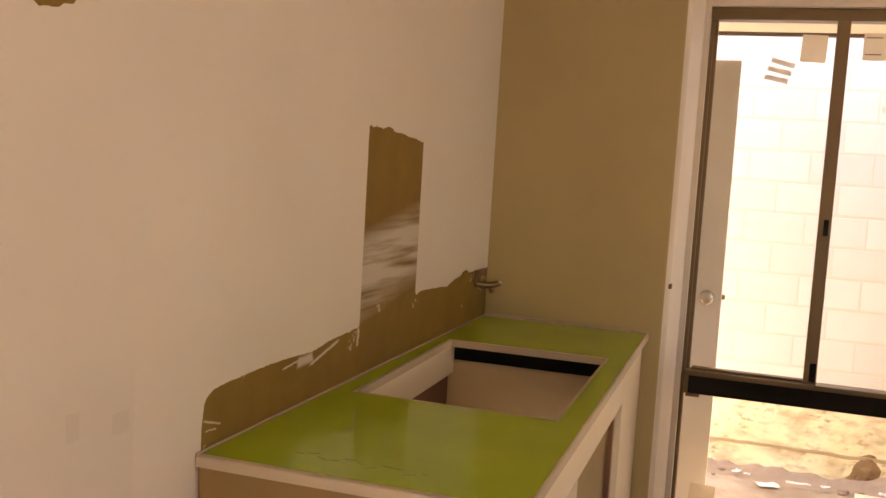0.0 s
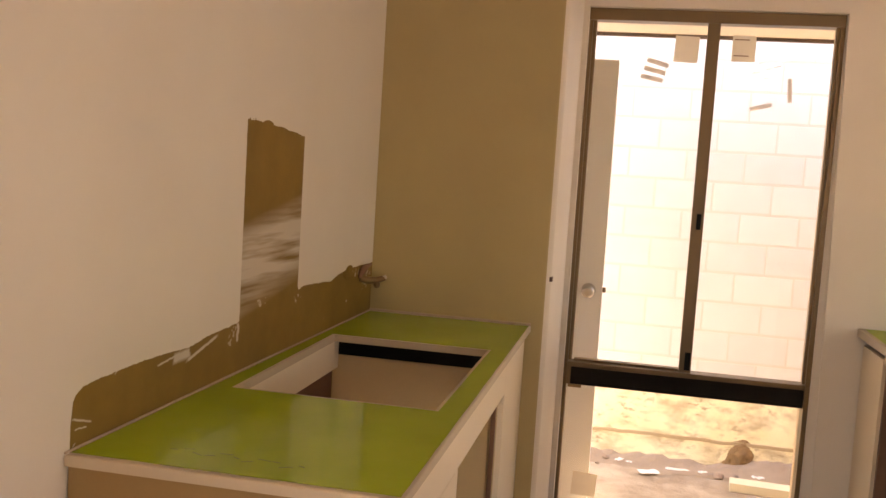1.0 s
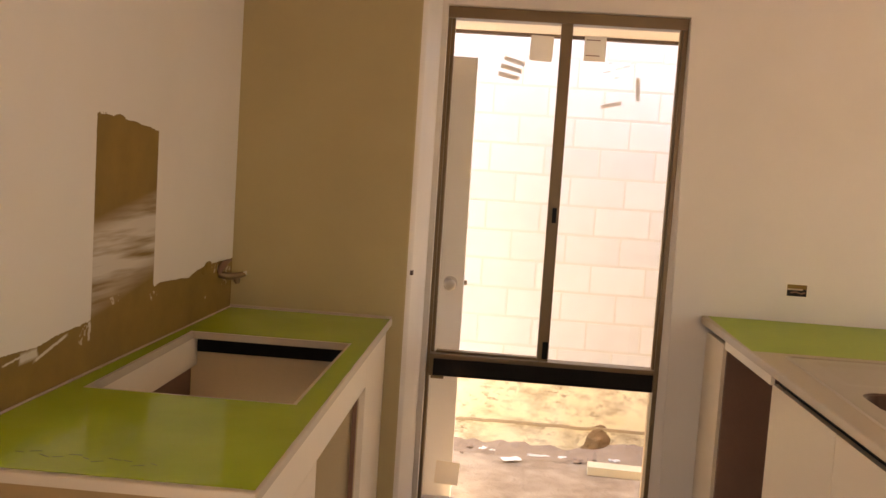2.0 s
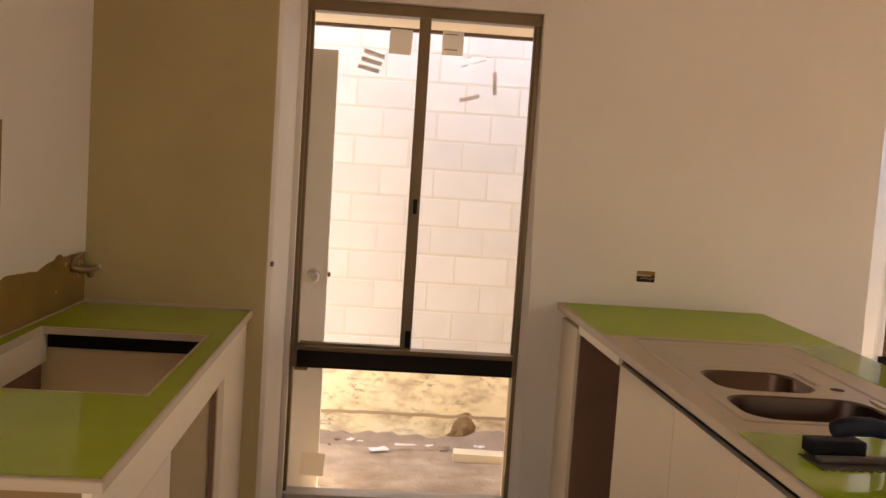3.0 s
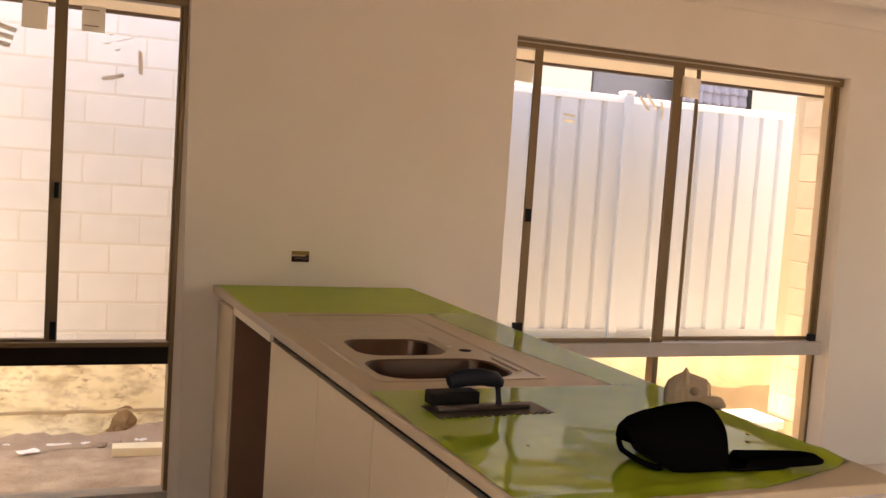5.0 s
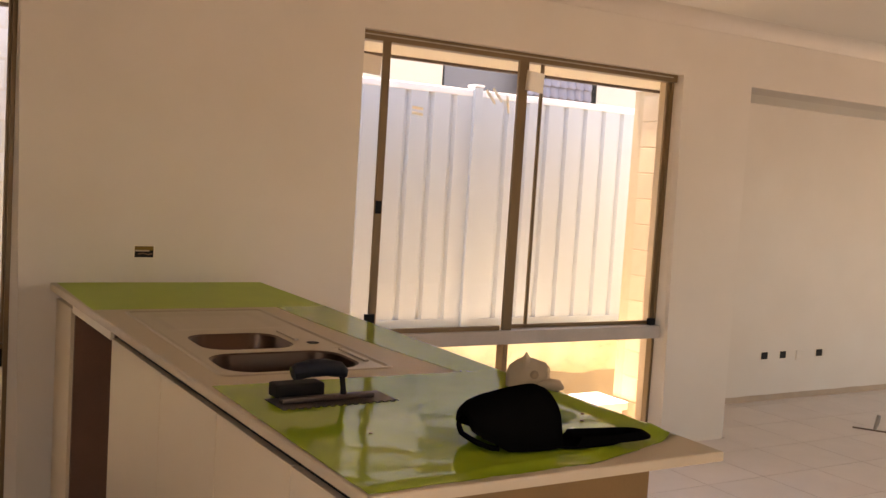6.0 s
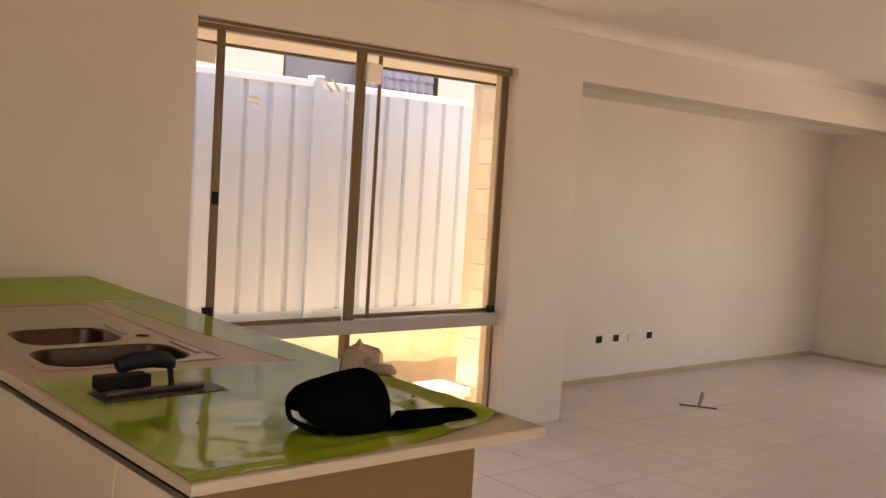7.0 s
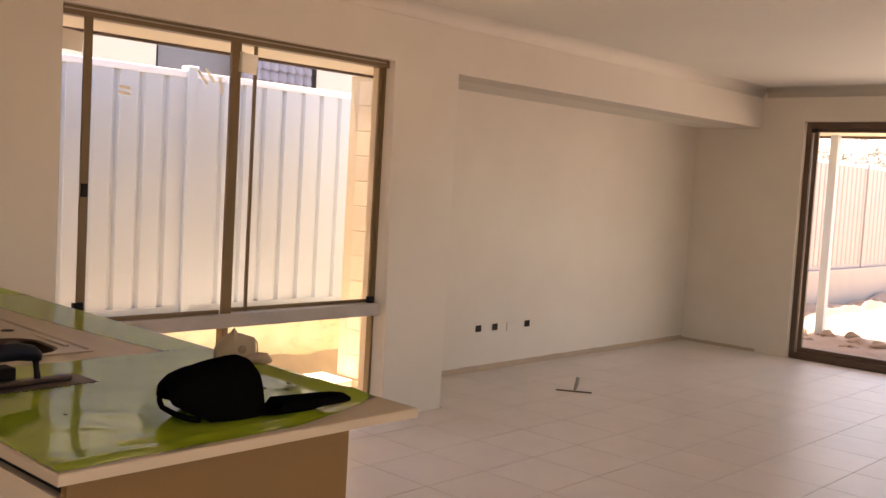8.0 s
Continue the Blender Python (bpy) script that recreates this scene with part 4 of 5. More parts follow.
# the island's top is raised a little towards the wall to fit the camera's view
bpy.context.view_layer.update()
for ob in [o for o in bpy.data.objects if o.type == "MESH"]:
    root = ob.parent.parent or ob.parent if ob.parent else ob
    if root.name in ("island_benchtop", "island_bench_film", "wall_end_film", "kitchen_sink"):
        m = ob.matrix_world
        for v in ob.data.vertices:
            w = m @ v.co
            if w.z > 0.928:
                v.co.z += 0.0034 * (w.y - 0.8)

# ---- things on the island ----


def trowel():
    t = thing("notched_trowel", (1.412, 1.402, BENCH + 0.0032), "steel notched trowel with a dark blue rubber handle", "trowel", rz=2.0)
    bm = bmesh.new()
    L, W = 0.14, 0.052
    outline = [(-L, W), (-L, -W + 0.006)]
    n = 15
    for k in range(n):
        a, b = -L + 2 * L * k / n, -L + 2 * L * (k + 1) / n
        outline += [(a, -W), (a + (b - a) * 0.5, -W), (a + (b - a) * 0.5, -W + 0.009), (b - 0.0003, -W + 0.009)]
    outline += [(L, -W), (L, W)]
    bot = [bm.verts.new((x, y, 0.0)) for x, y in outline]
    top = [bm.verts.new((x, y, 0.0015)) for x, y in outline]
    bm.faces.new(bot[::-1])
    bm.faces.new(top)
    loop_bridge(bm, bot, top)
    local("blade", bm, TOOL_STEEL, t)
    bm = add_box(bmesh.new(), -0.125, 0.10, -0.012, 0.012, 0.0016, 0.013, 0.004)
    local("mounting_bar", bm, TOOL_STEEL, t)
    bm = tube(bmesh.new(), [(0.026, 0, 0.012), (0.024, 0, 0.03), (0.021, 0, 0.05), (0.016, 0, 0.066)], 0.0068, 10, (1.1, 0.9, 0.95, 1.5))
    local("shank", bm, BLACK_RUBBER, t, smooth=True)
    pts = [(0.026, 0, 0.052), (0.023, 0, 0.061), (0.012, 0, 0.069), (-0.02, 0, 0.075), (-0.06, 0, 0.075), (-0.088, 0, 0.070), (-0.097, 0, 0.067)]
    local("handle", tube(bmesh.new(), pts, 0.0185, 14, (0.42, 0.72, 0.95, 1.03, 1.05, 1.0, 0.66)), BLUE_RUBBER, t, smooth=True)
    local("grip_ring", tube(bmesh.new(), [(-0.100, 0, 0.066), (-0.084, 0, 0.0705)], 0.0192, 14, (0.8, 1.0)), BLUE_RUBBER, t, smooth=True)


trowel()
blk = thing("sanding_block", (1.352, 1.462, BENCH + 0.005), "small black rubber block lying on the trowel blade", "block", rz=2.0)
local("body", box(-0.060, 0.056, -0.025, 0.025, 0.0, 0.031, 0.006), BLACK_RUBBER, blk)


def black_cap():
    c = thing("black_cap", (1.608, 0.990, BENCH + 0.004), "black cotton baseball cap lying on the green film", "cap", rz=-10)
    bm = bmesh.new()
    side = ((-0.096, 0.050), (-0.104, 0.058), (-0.103, 0.067), (-0.086, 0.081), (-0.055, 0.094), (-0.010, 0.103), (0.027, 0.111), (0.045, 0.112), (0.067, 0.104), (0.078, 0.090), (0.083, 0.055), (0.084, 0.026), (0.084, 0.008))
    half = (0.012, 0.028, 0.042, 0.058, 0.072, 0.080, 0.077, 0.074, 0.068, 0.062, 0.058, 0.055, 0.054)

    def crown(u, v):
        k = u * (len(side) - 1)
        i = min(int(k), len(side) - 2)
        f = k - i
        x = side[i][0] + (side[i + 1][0] - side[i][0]) * f
        h = side[i][1] + (side[i + 1][1] - side[i][1]) * f
        w = half[i] + (half[i + 1] - half[i]) * f
        a = math.pi * v
        low = 0.050 * max(0.0, 1 - u / 0.36) ** 0.7
        y, z = -w * math.cos(a), low + (h - low) * max(0.0, math.sin(a)) ** 0.62
        return (x, y, 0.002 + z * (1 + 0.03 * noise.noise((x * 25, y * 25, 1))))
    grid(bm, 44, 24, crown)
    bmesh.ops.remove_doubles(bm, verts=bm.verts, dist=0.0004)
    thicken(bm, 0.003)
    local("crown", bm, CAPCLOTH, c, smooth=True)
    bm = bmesh.new()

    def brim(u, v):
        s = (u - 0.5) * 2
        reach = 0.203 * math.sqrt(max(0.0, 1 - (s * 0.98) ** 4)) + 0.002
        x = 0.058 + 0.014 * (1 - s * s) + v * (reach + 0.012)
        y = -0.041 + s * (0.029 + 0.006 * math.sin(v * math.pi)) + 0.014 * (1 - v)
        z = 0.007 - 0.004 * s * s + 0.021 * math.exp(-((v - 0.88) / 0.13) ** 2)
        return (x, y, max(z, 0.006))
    slab_grid(bm, 24, 14, brim, 0.005)
    local("brim", bm, CAPCLOTH, c, smooth=True)
    strap = [(-0.056 - 0.050 * math.sin(math.pi * k / 14), -0.066 * math.cos(math.pi * k / 14), 0.007 + 0.014 * math.sin(math.pi * k / 14) ** 2 + 0.030 * max(0.0, -math.cos(math.pi * k / 14))) for k in range(15)]
    bm = tube(bmesh.new(), strap, 0.0055, 8)
    local("strap", bm, CAPCLOTH, c, smooth=True)


black_cap()


def dust_mask():
    m = thing("dust_mask", (1.955, 1.42, BENCH + 0.003), "white moulded dust mask lying open side down", "mask", rz=-35)
    bm = bmesh.new()
    side = ((-0.052, 0.010), (-0.053, 0.030), (-0.046, 0.047), (-0.030, 0.060), (-0.013, 0.071), (-0.005, 0.083), (0.004, 0.070), (0.026, 0.062), (0.046, 0.058), (0.050, 0.050), (0.046, 0.012))
    half = (0.012, 0.030, 0.042, 0.048, 0.047, 0.044, 0.045, 0.044, 0.038, 0.034, 0.030)

    def cup(u, v):
        k = u * (len(side) - 1)
        i = min(int(k), len(side) - 2)
        f = k - i
        x = side[i][0] + (side[i + 1][0] - side[i][0]) * f
        h = side[i][1] + (side[i + 1][1] - side[i][1]) * f
        w = half[i] + (half[i + 1] - half[i]) * f
        a = math.pi * v
        y = -w * math.cos(a)
        return (x, y, 0.001 + h * max(0.0, math.sin(a)) ** 0.75 + 0.003 * noise.noise((x * 60, y * 60, 2)) * math.sin(a))
    grid(bm, 40, 16, cup)
    bmesh.ops.remove_doubles(bm, verts=bm.verts, dist=0.0004)
    thicken(bm, 0.0015)
    local("cup", bm, MASKCLOTH, m)
    local("strap", tube(bmesh.new(), [(0.046, -0.01, 0.056), (0.053, -0.012, 0.050), (0.055, -0.014, 0.025), (0.054, -0.014, 0.002)], 0.002, 6), MASKCLOTH, m, smooth=True)
    bm = lathe(bmesh.new(), [(0.011, 0), (0.011, 0.004), (0.007, 0.007), (0.002, 0.008)], 16)
    valve = local("valve", bm, VALVE, m, "small dull brown valve", smooth=True)
    valve.matrix_basis = pose(0.016, -0.037, 0.034, 75, 0, 10)
    local("flap", tube(bmesh.new(), [(0.03, -0.045, 0.010), (0.055, -0.05, 0.016), (0.075, -0.045, 0.014), (0.088, -0.035, 0.006)], 0.015, 8, (0.6, 1, 1, 0.4)), MASKCLOTH, m, smooth=True)


dust_mask()
for k, (x, y, s) in enumerate(((1.82, 1.12, 0.010), (1.86, 1.08, 0.006), (1.90, 1.13, 0.005), (1.37, 1.13, 0.004), (1.87, 1.20, 0.007))):
    bm = bmesh.new()
    bmesh.ops.create_icosphere(bm, subdivisions=1, radius=s)
    for v in bm.verts:
        v.co.z *= 0.35
        v.co += v.co * 0.4 * noise.noise(v.co * 90 + Vector((k, 0, 0)))
    ob = tagged(new("crumb", mesh_of("crumb", bm, RAW)), "small crumb of brown mortar on the film", "crumb", "crumbs on the island")
    ob.location = (x, y, BENCH + 0.0040)

# ---- walls: outlets, pipes ----


def outlet_hole(name, x0, x1, z0, z1, y, label):
    o = thing(name, ((x0 + x1) / 2, y, (z0 + z1) / 2), label, "wall box")
    # flat near-black plate in place of a recess and its shade
    part("cavity", box(x0, x1, y - 0.0015, y + 0.0005, z0, z1, 0), HOLE, o)
    part("rim", boxes((x0 - 0.003, x0, y - 0.004, y, z0 - 0.003, z1 + 0.003), (x1, x1 + 0.003, y - 0.004, y, z0 - 0.003, z1 + 0.003), (x0, x1, y - 0.004, y, z1, z1 + 0.003), (x0, x1, y - 0.004, y, z0 - 0.003, z0)), LAMINATE_EDGE, o)
    return o


o = outlet_hole("outlet_box", 1.456, 1.532, 1.048, 1.094, NORTH, "open power point box with a cross bar above the bench")
part("upper_slot", box(1.457, 1.531, NORTH - 0.0025, NORTH - 0.001, 1.077, 1.0935, 0), RAW, o, "brown strip over the upper slot")
part("cross_bar", box(1.455, 1.515, NORTH - 0.006, NORTH - 0.0028, 1.0725, 1.0785, 0.001), RAW_PALE, o, "pale cross bar")
part("wire", tube(bmesh.new(), [(1.470, NORTH - 0.003, 1.062), (1.490, NORTH - 0.008, 1.066), (1.510, NORTH - 0.006, 1.060), (1.526, NORTH - 0.004, 1.064)], 0.003, 6), BOARD, o, "brown loose wire")
for a, b in ((5.996, 6.066), (6.190, 6.258), (6.586, 6.658)):
    outlet_hole("outlet_hole", a, b, 0.302, 0.354, RECESS, "square open outlet hole in the recess wall")
plate = thing("blank_plate", (6.42, RECESS, 0.32), "pale blank cover plate on the recess wall", "plate")
part("plate_body", box(6.365, 6.465, RECESS - 0.008, RECESS, 0.285, 0.355, 0.003), WHITE, plate)

pipe = thing("pipe_stub", (WEST + 0.02, 2.76, 1.06), "brass pipe elbow in a broken hole near the corner", "pipe")
bm = bmesh.new()
bmesh.ops.create_icosphere(bm, subdivisions=3, radius=0.05)
for v in bm.verts:
    v.co.x *= 0.05
    v.co.z *= 0.42
    v.co *= 1 + 0.6 * noise.noise(v.co * 45)
    v.co += Vector((west(2.609) + 0.001, 2.609, 1.097))
part("hole", bm, RAW, pipe, "broken brown hole in the paint")
arc = [(WEST + 0.006 + 0.018 * k / 8, 2.715 + 0.075 * k / 8 + 0.020 * math.sin(k / 8 * math.pi) * -1, 1.068 + 0.040 * math.sin(k / 8 * math.pi * 0.5)) for k in range(9)]
part("collar", tube(bmesh.new(), arc, 0.010, 8, (0.5, 0.8, 1.0, 1.1, 1.1, 1.0, 0.8, 0.6, 0.3)), BOARD, pipe, "dark broken collar", smooth=True)
bm = tube(bmesh.new(), [(WEST, 2.735, 1.064), (WEST + 0.022, 2.76, 1.056), (WEST + 0.045, 2.79, 1.056), (WEST + 0.070, 2.80, 1.064)], 0.011, 10, (1.0, 1.15, 1.0, 0.8))
part("elbow", bm, BRASS, pipe, smooth=True)
part("valve", tube(bmesh.new(), [(WEST + 0.040, 2.79, 1.054), (WEST + 0.046, 2.79, 1.040), (WEST + 0.048, 2.79, 1.030)], 0.012, 10, (0.8, 1.0, 0.6)), BRASS, pipe, smooth=True)
part("end_cap", tube(bmesh.new(), [(WEST + 0.058, 2.795, 1.062), (WEST + 0.076, 2.80, 1.068)], 0.007, 10), CHROME, pipe, "bright end cap")

bm = bmesh.new()
bmesh.ops.create_icosphere(bm, subdivisions=3, radius=0.05)
for v in bm.verts:
    v.co.x *= 0.06
    v.co.z *= 0.55
    v.co *= 1 + 0.5 * noise.noise(v.co * 40)
    v.co += Vector((west(0.735), 0.735, 1.680))
tagged(new("wall_cavity", mesh_of("wall_cavity", bm, RAW)), "ragged brown hole broken in the white wall", "hole")

# squeegee on the tiles
sq = thing("floor_scraper", (6.10, 3.26, 0.0), "floor scraper with a thin dark blade standing on the tiles", "scraper", rz=-57)
local("blade", box(-0.125, 0.125, -0.005, 0.005, 0.0, 0.010, 0.002), BROWN_FRAME, sq)
local("handle", tube(bmesh.new(), [(0.005, 0, 0.008), (0.018, 0.004, 0.06), (0.024, 0.006, 0.105)], 0.014, 10, (0.7, 1, 0.9)), TAPE_GREY, sq, smooth=True)


# ---- labels and tape on the glass ----
def sticker(x, z, w, h, turn, material, label, y=3.5135, name="glass_label"):
    bm = bmesh.new()
    grid(bm, 4, 4, lambda u, v: ((u - 0.5) * w, 0.0004 * noise.noise((u * 3 + x * 9, v * 3, z * 9)), (v - 0.5) * h))
    ob = new(name, mesh_of(name, bm, material))
    ob.matrix_world = pose(x, y, z, 0, turn, 0)
    return tagged(ob, label, "label", "labels on the window glass")


YA, YB = 3.5445, 3.5165
sticker(0.440, 1.950, 0.090, 0.100, 2, LABEL, "square tan paper label stuck on the glass", YA)
sticker(0.648, 1.957, 0.085, 0.098, 0, LABEL, "square tan paper label with dark bars", YB)
for k in range(3):
    sticker(0.337 - 0.010 * k, 1.895 - 0.030 * k, 0.086, 0.018, 15 - 2 * k, STRIP, "short strip of grey tape on the glass", YA, "tape_strip")
sticker(0.728, 1.743, 0.082, 0.016, -15, STRIP, "short strip of grey tape on the glass", YB, "tape_strip")
sticker(0.827, 1.809, 0.016, 0.090, -4, STRIP, "short strip of grey tape on the glass", YB, "tape_strip")
sticker(0.180, 0.200, 0.098, 0.096, 3, LABEL, "square grey label low on the glass", 3.531)
for x, z, w in ((0.700, 1.870, 0.03), (0.745, 1.885, 0.02), (0.715, 1.905, 0.02), (0.775, 1.895, 0.028), (0.740, 1.850, 0.018), (0.795, 1.910, 0.014)):
    sticker(x, z, w, 0.005, -14, PEN_WHITE, "pale pen bars on the glass", YB, "pen_bar")
for z in (1.99, 1.93):
    sticker(0.640, z, 0.055, 0.004, 0, BOARD, "dark bars of print on the paper label", YB - 0.0016, "print_bar")
sticker(2.498, 1.945, 0.104, 0.088, 4, LABEL_PALE, "square tan paper label stuck on the glass", 3.5115)
sticker(3.412, 1.958, 0.110, 0.100, 4, LABEL_PALE, "square cream paper label stuck on the glass", 3.493)
sticker(2.756, 1.768, 0.060, 0.014, 4, YELLOW_MARK, "strip of yellow tape on the glass", 3.5125, "tape_strip")
sticker(2.756, 1.742, 0.060, 0.014, 4, YELLOW_MARK, "strip of yellow tape on the glass", 3.5125, "tape_strip")
for x, z, a in ((3.165, 1.860, 48), (3.205, 1.872, 48), (3.270, 1.830, 82)):
    sticker(x, z, 0.085, 0.014, a, YELLOW_MARK, "strip of yellow tape on the glass", 3.5125, "tape_strip")

# ---- outside ----


def far_z(x, y):
    return GROUND + 0.012 * noise.noise((x * 1.3, y * 1.3, 0)) + 0.006 * noise.noise((x * 6, y * 6, 3))


bm = bmesh.new()
xs = [-3000, -300, -60, -12] + [-4 + 0.25 * k for k in range(89)] + [24, 40, 90, 400, 3000]
ys = [-3000, -300, -40, -6, 0.0] + [3.0 + 0.16 * k for k in range(20)] + [7, 10, 20, 60, 300, 3000]
vv = [[bm.verts.new((x, y, far_z(x, y) - (0.16 if WEST - 0.3 < x < EAST + 0.1 and y < 3.6 else 0.0))) for y in ys] for x in xs]
for i in range(len(xs) - 1):
    for j in range(len(ys) - 1):
        bm.faces.new((vv[i][j], vv[i + 1][j], vv[i + 1][j + 1], vv[i][j + 1]))
structure("ground", bm, SOIL, "bare sandy builders ground round the house", "ground")

# eave along the north side
structure("eave", boxes((-1.6, BX1, OUTER - 0.02, 4.09, 2.080, 2.11), (BX1, RECESS_X - 0.113, 3.642, 4.09, 2.080, 2.11)), SOFFIT, "cream eave lining over the windows", "eave")
structure("fascia", boxes((-1.6, RECESS_X - 0.113, 4.09, 4.115, 2.064, 2.27), (RECESS_X - 0.113, EAST + 0.6, 4.09, 4.115, 2.132, 2.27)), BROWN_FRAME, "dark brown fascia board", "fascia")
bm = boxes((-1.6, EAST + 0.6, SOUTH - 0.6, 3.74, 2.56, 2.66))
vs = [[bm.verts.new((x, y, z)) for y, z in ((3.74, 2.56), (3.74, 2.66), (4.13, 2.30), (4.13, 2.272))] for x in (-1.6, EAST + 0.6)]
bm.faces.new(vs[0])
bm.faces.new(vs[1][::-1])
for k in range(4):
    bm.faces.new((vs[0][k], vs[0][(k + 1) % 4], vs[1][(k + 1) % 4], vs[1][k]))
structure("roof", bm, ROOFTILE, "grey roof over the house", "roof")

# door leaf that leans on the wall outside
dl = thing("leaning_door", (-0.215, 3.86, GROUND), "undercoated flush door leaf leaning on the outside wall", "door")
dl.matrix_world = pose(-0.215, 3.955, GROUND + 0.006, 5.6, 0, 0)
local("leaf", box(-0.41, 0.398, -0.019, 0.019, 0.0, 2.016, 0.002), DOOR_PAINT, dl)
k_ = local("knob", lathe(bmesh.new(), [(0.030, 0), (0.030, 0.005), (0.012, 0.008), (0.011, 0.026), (0.024, 0.034), (0.027, 0.046), (0.020, 0.055), (0.008, 0.057)], 24), CHROME, dl, "bright chrome door knob", smooth=True)
k_.matrix_basis = pose(0.340, -0.019, 1.045, 90, 0, 0)
local("latch", box(0.396, 0.412, -0.007, 0.007, 1.035, 1.055, 0.002), BRASS, dl, "small brass latch tongue")

# neighbour's block wall on the boundary, seen by the tall window
BW_Y, PITCH, LEN = 5.0, 0.1595, 0.3
# its unseen upper part is added height that shades the ground in front
bw = structure("boundary_wall", box(-4.0, 2.26, BW_Y - 0.0024, BW_Y + 0.2, GROUND - 0.1, 4.95, 0), MORTAR_PALE, "pale concrete block boundary wall", "wall")
structure("wall_footing", box(-4.0, 2.26, BW_Y - 0.018, BW_Y - 0.0026, GROUND - 0.1, 0.045, 0.004), STAINED, "stained footing of the boundary wall", "footing")
structure("wall_render", box(-4.0, 2.26, BW_Y - 0.008, BW_Y - 0.0026, 0.045, 0.322, 0.0), STAINED, "stained yellow render low on the boundary wall", "render")

bm = bmesh.new()
slab_grid(bm, 160, 2, lambda u, v: (-4.0 + u * 6.26, BW_Y - 0.0085 - (1 - v) * (0.008 + 0.010 * max(0.0, 0.5 + noise.noise((u * 40, 1, 0)))), 0.052 + 0.007 * noise.noise((u * 55, 0, 0)) + 0.004 * noise.noise((u * 190, 2, 0))), 0.016)
structure("wall_ledge", bm, BANK, "uneven brown dirt line along the footing", "ledge")


def wall_bank(u, v):
    """Brown soil lying against the foot of the boundary wall, higher beside the mud splat."""
    x, y = -2.5 + u * 4.7, 4.74 + v * 0.243
    lift = 0.030 + 0.050 * max(0.0, min(1.0, (x - 0.85) / 0.3)) + 0.022 * noise.noise((x * 3.1, 0, 5)) + 0.018 * noise.noise((x * 11, y * 8, 2))
    return (x, y, GROUND - 0.012 + max(0.0, lift) * v ** 1.3 + 0.012 * v * noise.noise((x * 26, y * 26, 7)))


bm = bmesh.new()
grid(bm, 260, 14, wall_bank)
tagged(new("soil_bank", mesh_of("soil_bank", bm, DARK_SOIL)), "brown soil banked along the boundary wall", "soil", kind="stuff")

# steel fence on a retaining wall, seen by the wide window and the sliding door
FY = 4.85
structure("retaining_wall", box(2.262, 9.4, 4.78, 5.05, GROUND - 0.1, 0.47, 0.01), LIMESTONE, "stained yellow limestone retaining wall", "wall")
# the same wall runs on past x = 9.4 in a darker copy
structure("retaining_wall_far", box(9.402, 30, 4.78, 5.05, GROUND - 0.1, 0.47, 0.01), PALE_RENDER, "pale rendered retaining wall beside the yard", "wall")


def fence_bay(x0, x1, first, pitch=0.168):
    """One bay from post to post; its sheet is folded back into ribs, the first one at the given x."""
    f = thing("steel_fence", ((x0 + x1) / 2, FY, 0.47), "off-white ribbed steel fence panel with rails", "fence", "fence along the boundary")
    bm = bmesh.new()
    prof = [(x0 + 0.03, 0)]
    c = first
    while c < x1 - 0.07:
        prof += [(c - 0.030, 0), (c - 0.016, 0.018), (c + 0.002, 0.021), (c + 0.020, 0.0)]
        c += pitch
    prof.append((x1 - 0.03, 0))
    lo = [bm.verts.new((x, FY + y, 0.52)) for x, y in prof]
    hi = [bm.verts.new((x, FY + y, 2.0)) for x, y in prof]
    for k in range(len(prof) - 1):
        bm.faces.new((lo[k], lo[k + 1], hi[k + 1], hi[k]))
    thicken(bm, 0.002)
    # from x = 9 the same fence takes the shade-toned copy
    part("sheet", bm, FENCE if x0 < 9 else FENCE_TONED, f)
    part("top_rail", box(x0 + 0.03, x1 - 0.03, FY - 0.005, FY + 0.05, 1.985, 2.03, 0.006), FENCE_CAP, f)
    part("bottom_rail", box(x0 + 0.03, x1 - 0.03, FY - 0.006, FY + 0.05, 0.472, 0.525, 0.004), FENCE if x0 < 9 else FENCE_TONED, f)
    part("post", box(x0 - 0.03, x0 + 0.03, FY - 0.028, FY + 0.055, 0.47, 2.045, 0.006), FENCE if x0 < 9 else FENCE_TONED, f)
    part("post_cap", box(x0 - 0.036, x0 + 0.036, FY - 0.034, FY + 0.061, 2.045, 2.062, 0.004), FENCE_CAP, f)


fence_bay(2.30, 3.934, 2.422)
for k in range(8):
    fence_bay(3.934 + 2.37 * k, 3.934 + 2.37 * (k + 1), 4.172 + 2.37 * k)


# neighbour's house behind the fence
def neighbour():
    h = thing("neighbour_house", (6.0, 6.6, GROUND), "cream rendered neighbour house with a dark window", "house")
    part("wall", boxes((2.4, 4.69, 6.6, 6.8, GROUND, 3.2), (6.35, 14.0, 6.6, 6.8, GROUND, 3.2), (4.69, 6.35, 6.6, 6.8, GROUND, 1.2), (4.69, 6.35, 6.6, 6.8, 2.9, 3.2)), CREAM, h)
    part("roof", boxes((2.0, 14.4, 6.2, 10.0, 3.2, 3.35)), ROOFTILE, h)
    w = part("window", boxes((4.69, 4.73, 6.64, 6.70, 1.2, 2.9), (6.26, 6.35, 6.58, 6.70, 1.2, 2.9), (4.73, 6.26, 6.64, 6.70, 2.86, 2.9)), BLACK_GAP, h, "dark window frame")
    part("blind", box(4.73, 6.26, 6.70, 6.73, 1.2, 2.86, 0), WINDARK, w, "drawn slate-grey blind")


neighbour()


